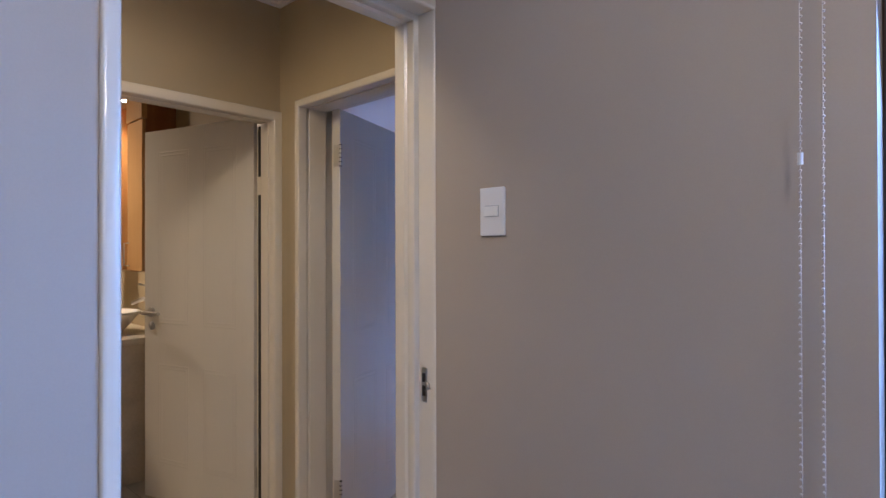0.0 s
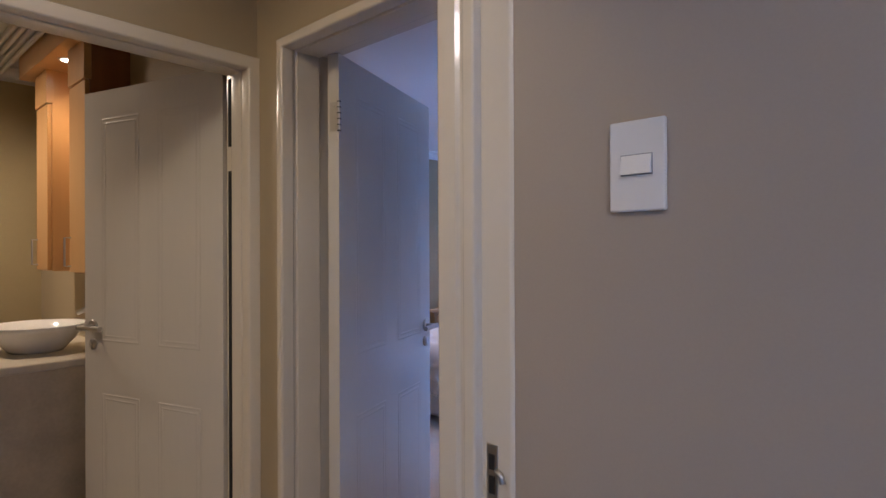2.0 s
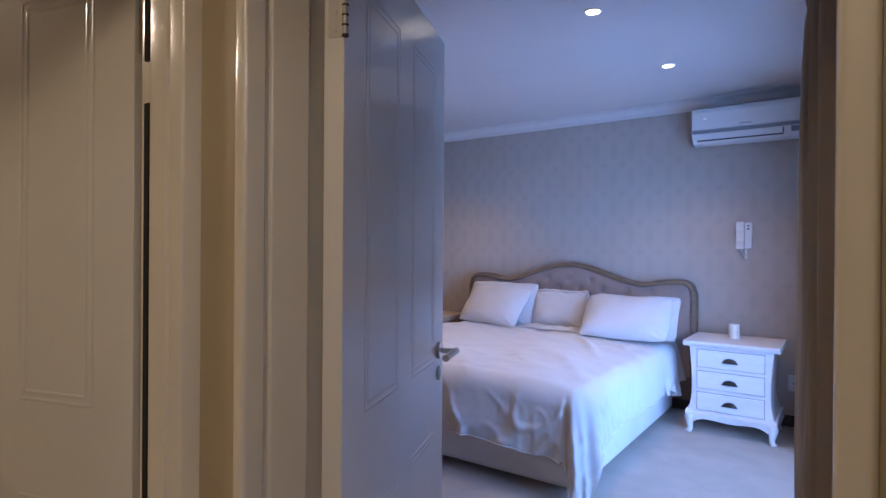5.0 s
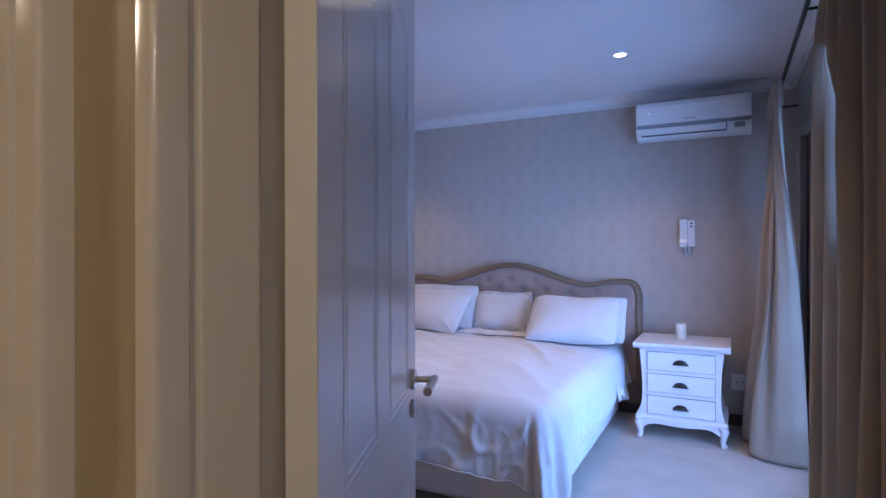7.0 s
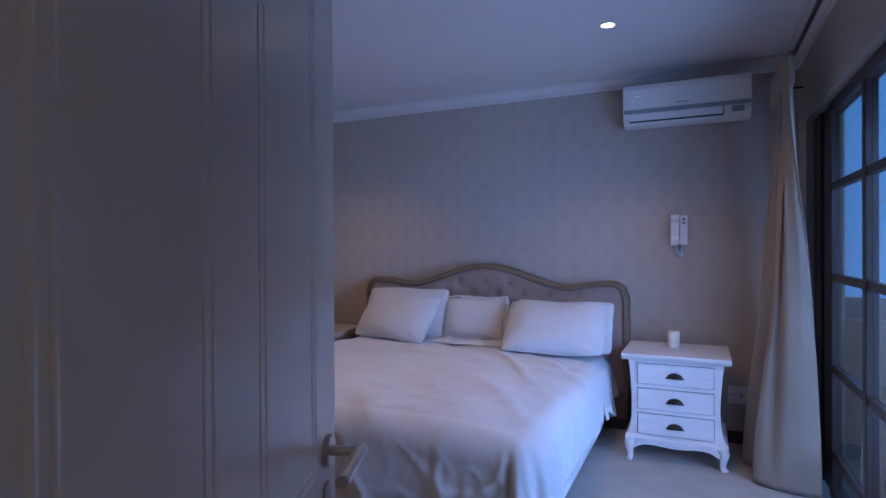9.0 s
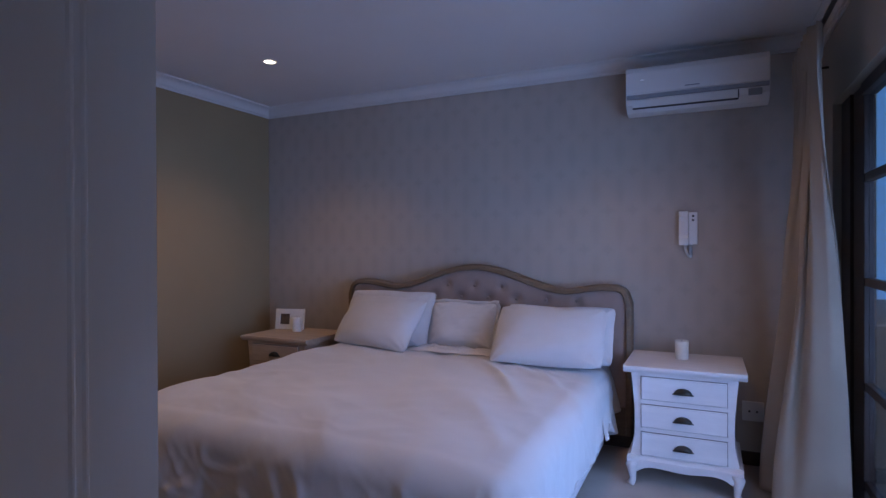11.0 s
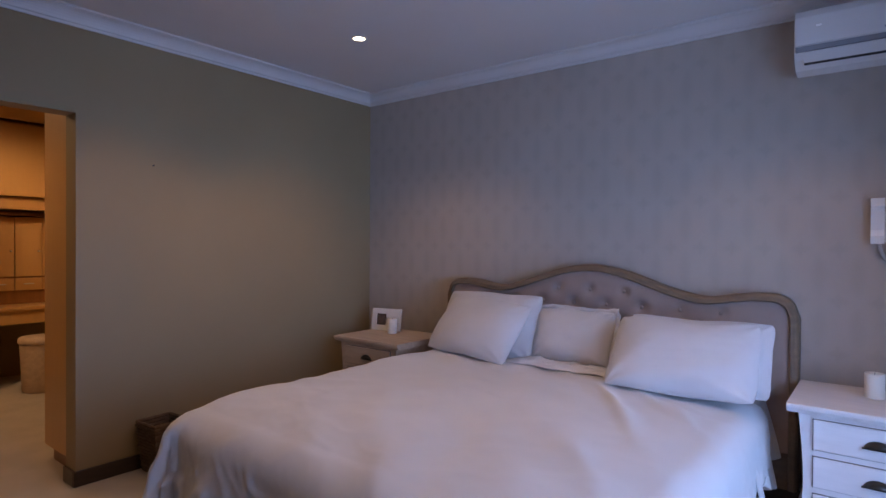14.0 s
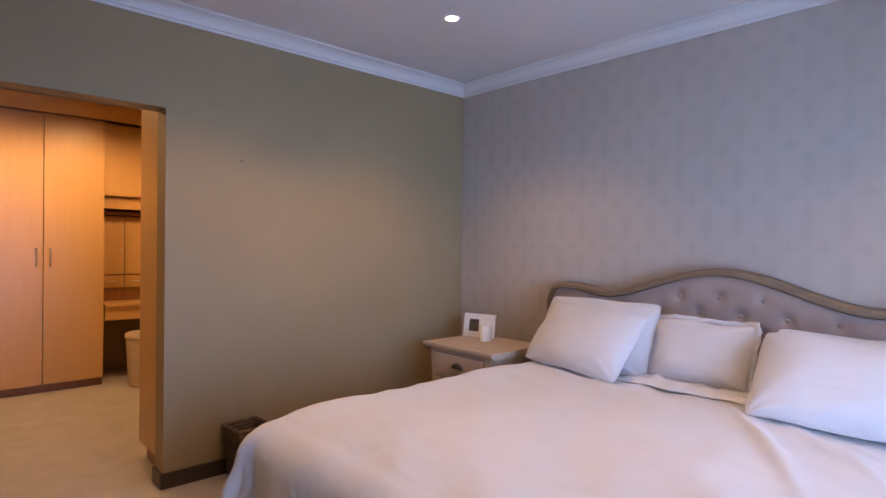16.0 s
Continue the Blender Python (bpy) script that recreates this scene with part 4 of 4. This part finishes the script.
nail = mesh_object("nail", tube(bmesh.new(), [(WEST - 0.002, 4.42, 1.79), (WEST + 0.012, 4.42, 1.792)], 0.004, 8), DARK)
tagged(nail, "small dark nail in the beige wall", "nail")

# ---- bedroom: downlights ----
def downlight(x, y, z, label, group="ceiling downlights"):
    ob = thing("downlight", label, "downlight", pose(x, y, z), group)
    part("trim_ring", lathe(bmesh.new(), [(0.033, -0.001), (0.036, -0.006), (0.044, -0.006), (0.048, -0.001), (0.048, 0.001)], sides=32), PLASTIC, ob, "white trim ring", True)
    part("lamp_lens", lathe(bmesh.new(), [(0.001, -0.0035), (0.034, -0.0035), (0.034, -0.001)], sides=28), GLOW, ob, "glowing lamp lens")


for sx, sy in ((-2.39, 5.15), (-4.58, 5.21), (-4.65, 4.24), (-2.49, 4.03)):
    downlight(sx, sy, CEILING, "small lit recessed downlight in the white ceiling")
# assumed lobby fitting, out of view
downlight(-1.9, 0.9, CEILING, "small lit recessed downlight assumed out of view in the lobby ceiling")
# unseen fittings added to go with the front-room fill
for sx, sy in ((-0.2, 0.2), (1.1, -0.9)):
    downlight(sx, sy, CEILING, "small lit recessed downlight added out of view in the front-room ceiling")
# fitting for the added bathroom ceiling fill, never in view
downlight(-4.3, 0.3, CEILING, "small lit recessed downlight added out of view in the bathroom ceiling")
for sy in (3.35, 4.3):
    downlight(-7.35, sy, CEILING, "small lit recessed downlight in the dressing-room ceiling")


# ---- bedroom: curtains ----
def curtain(name_label, x, y0, y1, z0, z1, folds, amp, seed, flare0=0.0, flare1=0.0, lean=0.0, spread=0.5, skew=0.0, lobes=0.0):
    """Pinch-pleated drop from y0 to y1 hung at x; flare widens the hem, skew turns the drop in plan."""
    ob = thing("curtain", name_label, "curtain", None, "curtains at the garden doors")

    def f(u, v):
        z = z0 + (z1 - z0) * v
        k = 1 - v
        a, c = y0 - flare0 * k ** 1.3, y1 + flare1 * k ** 1.3
        head = min(1.0, max(0.0, (v - 0.925) / 0.012))
        neck = math.exp(-((v - 0.915) / 0.03) ** 2)
        ph = u * folds * 2 * math.pi + seed + 0.55 * math.sin(u * 9 + seed) * (1 - lobes)
        s = math.sin(ph + 0.4 * noise.noise(Vector((u * 5, v * 1.6, seed))))
        soft = math.copysign(abs(s) ** 0.75, s)
        lobe = 1 - 2 * abs(math.sin(ph / 2 + 0.15 * noise.noise(Vector((u * 6, v * 1.2, seed))))) ** 0.8
        w = soft * (1 - lobes) - lobe * lobes
        pleat = 0.5 * w + 0.5 * math.sin(3 * ph)
        w = w * (1 - head) + pleat * head
        y = a + (c - a) * u ** (1 - 0.42 * k * (1 - lobes)) + 0.06 * (c - a) / folds * math.sin(2 * ph)
        size = amp * (0.75 + spread * k) * (1 - 0.45 * neck) * (1 - 0.15 * head)
        fine = 0.006 * math.sin(2.6 * ph + 2 * v + seed) + 0.011 * (1 - lobes) * math.sin(5 * ph + 1.5 * v) + 0.010 * noise.noise(Vector((u * 13, v * 3, seed + 7)))
        return (x + size * w + lean * k + skew * (u - 0.5) + fine * (1 - head), y, z)
    bm = bmesh.new()
    sheet(bm, int(folds * 26), 72, f)
    cloth = part("cloth", bm, DRAPE, ob, "", True)
    thicken(cloth, 0.003, 0)
    hem = [f(k / 160, 0.035) for k in range(161)]
    part("hem_stitching", tube(bmesh.new(), hem, 0.0022, 5), DRAPE, ob)
    for i in range(int(folds) + 1):
        y = y0 + (y1 - y0) * min(1, (i + 0.25) / folds)
        part("pleat_hook", tube(bmesh.new(), [(x + 0.02, y, z1 - 0.02), (x + 0.02, y, z1 + 0.03)], 0.003, 6), STEEL, ob)
    return ob


def smooth_line(points, u):
    """Point at u from 0 to 1 along a smooth line through plan points."""
    q = u * (len(points) - 1)
    i = min(int(q), len(points) - 2)
    p = [Vector(points[max(0, min(len(points) - 1, i + k))]) for k in (-1, 0, 1, 2)]
    f = q - i
    return 0.5 * (2 * p[1] + (p[2] - p[0]) * f + (2 * p[0] - 5 * p[1] + 4 * p[2] - p[3]) * f * f + (3 * p[1] - p[0] - 3 * p[2] + p[3]) * f ** 3)


def bed_curtain():
    """Pinch-pleated drop whose leading edge swings out over the floor."""
    ob = thing("curtain", "beige linen curtain drawn back beside the bed corner", "curtain", None, "curtains at the garden doors")
    z0, z1 = 0.012, 2.33
    hem = [(-1.350, 5.425), (-1.440, 5.440), (-1.560, 5.475), (-1.655, 5.545), (-1.640, 5.640), (-1.555, 5.690), (-1.545, 5.740), (-1.640, 5.790), (-1.690, 5.850),
           (-1.610, 5.900), (-1.560, 5.935), (-1.650, 5.985), (-1.610, 6.060), (-1.500, 6.090)]
    waist = [(-1.395, 5.400), (-1.455, 5.395), (-1.530, 5.430), (-1.555, 5.500), (-1.535, 5.560), (-1.500, 5.590), (-1.515, 5.640), (-1.580, 5.680), (-1.600, 5.730),
             (-1.550, 5.770), (-1.510, 5.800), (-1.560, 5.850), (-1.570, 5.900), (-1.500, 5.930)]

    def f(u, v):
        z = z0 + (z1 - z0) * v
        low, mid = smooth_line(hem, u), smooth_line(waist, u)
        k = min(1.0, v / 0.52)
        k = k * k * (3 - 2 * k)
        p = low.lerp(mid, k)
        ph = u * 6 * 2 * math.pi
        head = min(1.0, max(0.0, (v - 0.925) / 0.012))
        top = Vector((-1.515 + 0.018 * math.sin(ph) + head * 0.016 * math.sin(3 * ph), 5.25 + 0.60 * u + 0.012 * math.sin(2 * ph)))
        g = min(1.0, max(0.0, (v - 0.42) / 0.52))
        p = p.lerp(top, g * g * (3 - 2 * g))
        tuck = math.exp(-((u - 0.165) / 0.022) ** 2) * min(1.0, v * 4) * (1 - head)
        p = p + Vector((0.012, 0.042)) * tuck
        fine = 0.007 * noise.noise(Vector((u * 14, v * 2.2, 3.0))) + 0.010 * noise.noise(Vector((u * 4, v * 5, 9.0))) * (1 - v)
        return (p.x + fine, p.y + fine, z)
    bm = bmesh.new()
    sheet(bm, 170, 80, f)
    thicken(part("cloth", bm, DRAPE, ob, "", True), 0.003, 0)
    part("hem_stitching", tube(bmesh.new(), [f(k / 160, 0.035) for k in range(161)], 0.0022, 5), DRAPE, ob)
    for i in range(7):
        y = 5.25 + 0.60 * min(1, (i + 0.25) / 6)
        part("pleat_hook", tube(bmesh.new(), [(-1.495, y, z1 - 0.02), (-1.495, y, z1 + 0.012)], 0.003, 6), STEEL, ob)
    return ob


bed_curtain()
curtain("beige linen curtain gathered near the bedroom door", -1.468, 2.62, 3.50, 0.015, 2.31, 6, 0.044, 1.7, 0.0, 0.03, 0.0, 0.25, -0.10, 1.0)
track = thing("curtain_rail", "dark metal curtain rail under the cornice", "curtain rail")
part("rod", tube(bmesh.new(), [(-1.485, 2.3, 2.33), (-1.485, 6.1, 2.33)], 0.010, 14), BRONZE, track, "", True)
for y in (2.4, 4.2, 6.05):
    part("bracket", tube(bmesh.new(), [(-1.485, y, 2.33), (EAST, y, 2.33)], 0.007, 8), BRONZE, track)
for y in (2.3, 6.1):
    bm = bmesh.new()
    bmesh.ops.create_uvsphere(bm, u_segments=14, v_segments=10, radius=0.018, matrix=Matrix.Translation((-1.485, y, 2.33)))
    part("finial", bm, BRONZE, track, "", True)

# ---- bedroom: waste basket ----
basket = thing("waste_basket", "square dark wicker waste basket on the carpet", "basket", pose(-5.385, 4.42, 0, 0, 0, 4) @ Matrix.Diagonal((0.93, 0.93, 0.95, 1)))
H = 0.315
for i in range(15):
    z = 0.005 + i * 0.0205
    k = 0.085 + 0.03 * z / H
    bm = bmesh.new()
    loop = []
    for c in range(4):
        for q in range(6):
            a = math.pi / 2 * c + math.pi / 4
            p, r = Vector((math.cos(a), math.sin(a))) * k * 1.35, Vector((math.cos(a + math.pi / 2), math.sin(a + math.pi / 2))) * k * 1.35
            e = p.lerp(r, q / 6)
            w = 1 + 0.02 * (1 if (q + i) % 2 else -1)
            loop.append((e.x * w, e.y * w, z + 0.010))
    tube(bm, loop + loop[:1], 0.0115, 6)
    part("weave_ring", bm, WICKER, basket)
bm = bmesh.new()
box(bm, -0.075, -0.075, 0.0, 0.075, 0.075, 0.012)
part("basket_floor", bm, WICKER, basket)

# ---- bathroom ----
vanity = thing("vanity_unit", "beech vanity cabinet with a travertine end panel", "vanity", pose(0, 0, 0))
part("end_panel", boxes((-3.70, 1.275, 0.006, -3.68, 1.92, 0.82), bevel=0.003), PANELSTONE, vanity, "mottled travertine end panel")
part("corner_post", boxes((-3.702, 1.262, 0.006, -3.672, 1.290, 0.82), bevel=0.004), PLASTIC, vanity, "white corner trim")
part("carcass", boxes((-4.9, 1.30, 0.10, -3.70, 1.92, 0.82)), BEECH, vanity)
for x in (-4.88, -4.48, -4.08):
    door = part("cabinet_door", boxes((x, 1.278, 0.12, x + 0.37, 1.298, 0.80), bevel=0.003), BEECH, vanity)
    part("bar_handle", tube(bmesh.new(), [(x + 0.33, 1.278, 0.62), (x + 0.33, 1.252, 0.62), (x + 0.33, 1.252, 0.76), (x + 0.33, 1.278, 0.76)], 0.005, 8), STEEL, door)
part("worktop", boxes((-4.95, 1.245, 0.822, -3.655, 1.925, 0.858), bevel=0.008), STONE, vanity, "cream stone top with a rounded edge")
basin = thing("basin", "round white ceramic vessel basin on the stone top", "basin", pose(-4.06, 1.52, 0.859))
part("bowl", lathe(bmesh.new(), [(0.02, 0.0), (0.115, 0.0), (0.125, 0.012), (0.165, 0.055), (0.205, 0.105), (0.222, 0.128), (0.220, 0.133), (0.212, 0.130), (0.19, 0.10), (0.14, 0.045), (0.03, 0.02)], sides=56), CERAMIC, basin, "", True)
tap = thing("basin_tap", "tall chrome basin mixer tap", "tap", pose(-3.93, 1.77, 0.859))
part("tap_body", tube(bmesh.new(), [(0, 0, 0), (0, 0, 0.25)], 0.022, 18), STEEL, tap, "", True)
part("spout", tube(bmesh.new(), [(0, 0, 0.20), (-0.05, -0.03, 0.205), (-0.13, -0.07, 0.175)], 0.013, 12), STEEL, tap, "", True)
part("tap_lever", tube(bmesh.new(), [(0, 0, 0.25), (0, 0, 0.285), (-0.07, -0.05, 0.30)], 0.007, 10), STEEL, tap, "", True)


def wall_cabinet(x0, x1, label):
    ob = thing("wall_cabinet", label, "cabinet", None, "bathroom wall cabinets")
    # the nearer cabinet's carcass is a darker brown than the other's
    part("carcass", boxes((x0, 1.65, 1.245, x1, 1.925, 2.348)), BEECH_DARK if x1 > -3.7 else BEECH, ob, "darker brown cabinet side" if x1 > -3.7 else "")
    door = part("cabinet_door", boxes((x0 + 0.002, 1.628, 1.25, x1 - 0.002, 1.649, 2.16), bevel=0.003), BEECH, ob)
    part("fascia", boxes((x0, 1.622, 2.165, x1 + 0.005, 1.655, 2.348), bevel=0.002), BEECH, ob)
    part("bar_handle", tube(bmesh.new(), [(x0 + 0.03, 1.628, 1.28), (x0 + 0.03, 1.600, 1.28), (x0 + 0.03, 1.600, 1.42), (x0 + 0.03, 1.628, 1.42)], 0.005, 8), STEEL, door, "slim steel bar handle")
    return ob


wall_cabinet(-3.93, -3.68, "tall beech bathroom wall cabinet with a dark side")
wall_cabinet(-4.56, -4.33, "tall beech bathroom wall cabinet beside the mirror")
bulk = mesh_object("light_pelmet", boxes((-4.68, 1.57, 2.35, -3.655, 1.925, 2.50), bevel=0.003), BEECH)
tagged(bulk, "beech light pelmet across the bathroom wall cabinets", "pelmet")
mirror = thing("mirror", "plain wall mirror between the bathroom cabinets", "mirror")
part("glass_sheet", boxes((-4.325, 1.915, 1.0, -3.935, 1.925, 2.34)), MIRROR, mirror)
downlight(-4.08, 1.665, 2.35, "small lit downlight set in the beech pelmet")


for i in range(4):
    structure("trim_bath_flute", tube(bmesh.new(), [(-5.30, 1.555 - 0.024 * i, 2.475 + 0.022 * i), (-3.67, 1.555 - 0.024 * i, 2.475 + 0.022 * i)], 0.013, 12), PLASTER, "fluted white plaster cornice in front of the pelmet", True)

# ---- dressing room ----
def wardrobe(y0, label, handle_side):
    ob = thing("wardrobe", label, "wardrobe", pose(-8.2, y0, 0), "dressing-room wardrobes")
    w = 0.46
    part("carcass", boxes((-0.6, 0.002, 0.10, -0.022, w - 0.002, 2.415)), BEECH, ob)
    part("kick_board", boxes((-0.58, 0.0, 0.0, -0.05, w, 0.10)), BEECH_DARK, ob, "dark recessed kick board")
    door = part("wardrobe_door", boxes((-0.020, 0.003, 0.075, 0.0, w - 0.003, 2.405), bevel=0.002), BEECH, ob)
    y = 0.05 if handle_side < 0 else w - 0.05
    part("bow_handle", tube(bmesh.new(), [(0.0, y, 1.10), (0.022, y, 1.115), (0.026, y, 1.175), (0.022, y, 1.235), (0.0, y, 1.25)], 0.006, 8), STEEL, door, "steel bow handle", True)
    return ob


wardrobe(3.83, "tall plain beech wardrobe unit with a bow handle", -1)
wardrobe(3.37, "tall plain beech wardrobe unit with a bow handle", 1)
wardrobe(2.91, "tall plain beech wardrobe unit with a bow handle", -1)
wardrobe(2.45, "tall plain beech wardrobe unit with a bow handle", 1)
fascia = mesh_object("wardrobe_cornice", prism(bmesh.new(), [(-8.21, 2.42), (-8.16, 2.42), (-8.12, 2.50), (-8.12, 2.55), (-8.21, 2.55)], "y", 2.40, 6.18), BEECH)
tagged(fascia, "beech cornice board above the wardrobes", "cornice board")
# wardrobe back-to-back with the bedroom wall, seen by its end panel
end = thing("wardrobe", "beech wardrobe standing against the bedroom wall, end panel in view", "wardrobe", pose(-5.66, 4.05, 0), "dressing-room wardrobes")
part("end_panel", boxes((-0.46, 0.0, 0.09, 0.0, 0.02, 2.40), bevel=0.002), BEECH, end)
part("carcass", boxes((-0.44, 0.021, 0.09, -0.002, 2.10, 2.40)), BEECH, end)
part("kick_board", boxes((-0.40, 0.03, 0.0, -0.02, 2.08, 0.09)), BEECH_DARK, end)

desk = thing("dressing_table", "beech dressing table with drawers and shelves in an alcove", "dressing table", pose(-8.2, 4.30, 0))
part("desk_top", boxes((-0.6, 0.0, 0.71, 0.02, 1.1, 0.74), bevel=0.004), BEECH, desk)
part("desk_apron", boxes((-0.03, 0.0, 0.585, -0.005, 1.1, 0.708), bevel=0.002), BEECH, desk)
part("back_panel", boxes((-0.62, 0.0, 0.74, -0.60, 1.1, 1.70)), BEECH, desk)
for y in (0.0, 0.22, 0.44):
    small = part("small_door", boxes((-0.30, y + 0.003, 1.0, -0.28, y + 0.217, 1.56), bevel=0.002), BEECH, desk)
    part("knob", tube(bmesh.new(), [(-0.28, y + 0.19, 1.24), (-0.255, y + 0.19, 1.24)], 0.008, 8), STEEL, small)
    small = part("small_drawer", boxes((-0.30, y + 0.003, 0.87, -0.28, y + 0.217, 0.985), bevel=0.002), BEECH, desk)
    part("drawer_pull", boxes((-0.28, y + 0.07, 0.925, -0.262, y + 0.15, 0.935), bevel=0.002), STEEL, small)
# dark brown box behind the small doors and drawers
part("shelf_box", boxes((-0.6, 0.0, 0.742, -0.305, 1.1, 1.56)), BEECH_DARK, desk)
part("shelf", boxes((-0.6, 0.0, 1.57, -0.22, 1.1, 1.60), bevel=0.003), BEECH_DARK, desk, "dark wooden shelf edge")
over = thing("top_box_cabinet", "beech cabinet above the dressing-table alcove", "cabinet", pose(-8.2, 4.30, 0))
part("carcass", boxes((-0.6, 0.0, 1.74, -0.10, 1.1, 2.415)), BEECH, over)
part("light_rail", boxes((-0.6, 0.0, 1.625, -0.13, 1.1, 1.735), bevel=0.002), BEECH, over)
for y in (0.0, 0.55):
    part("cabinet_door", boxes((-0.099, y + 0.003, 1.745, -0.08, y + 0.547, 2.405), bevel=0.002), BEECH, over)
bin_ = thing("laundry_bin", "round tan wicker laundry bin under the dressing table", "laundry bin", pose(-8.0, 4.60, 0))
part("drum", lathe(bmesh.new(), [(0.14, 0.0), (0.15, 0.02), (0.17, 0.42), (0.168, 0.43)], sides=32), LIMED, bin_, "", True)
part("lid", lathe(bmesh.new(), [(0.175, 0.43), (0.182, 0.44), (0.180, 0.475), (0.165, 0.485), (0.02, 0.488)], sides=32), LIMED, bin_, "woven lid", True)
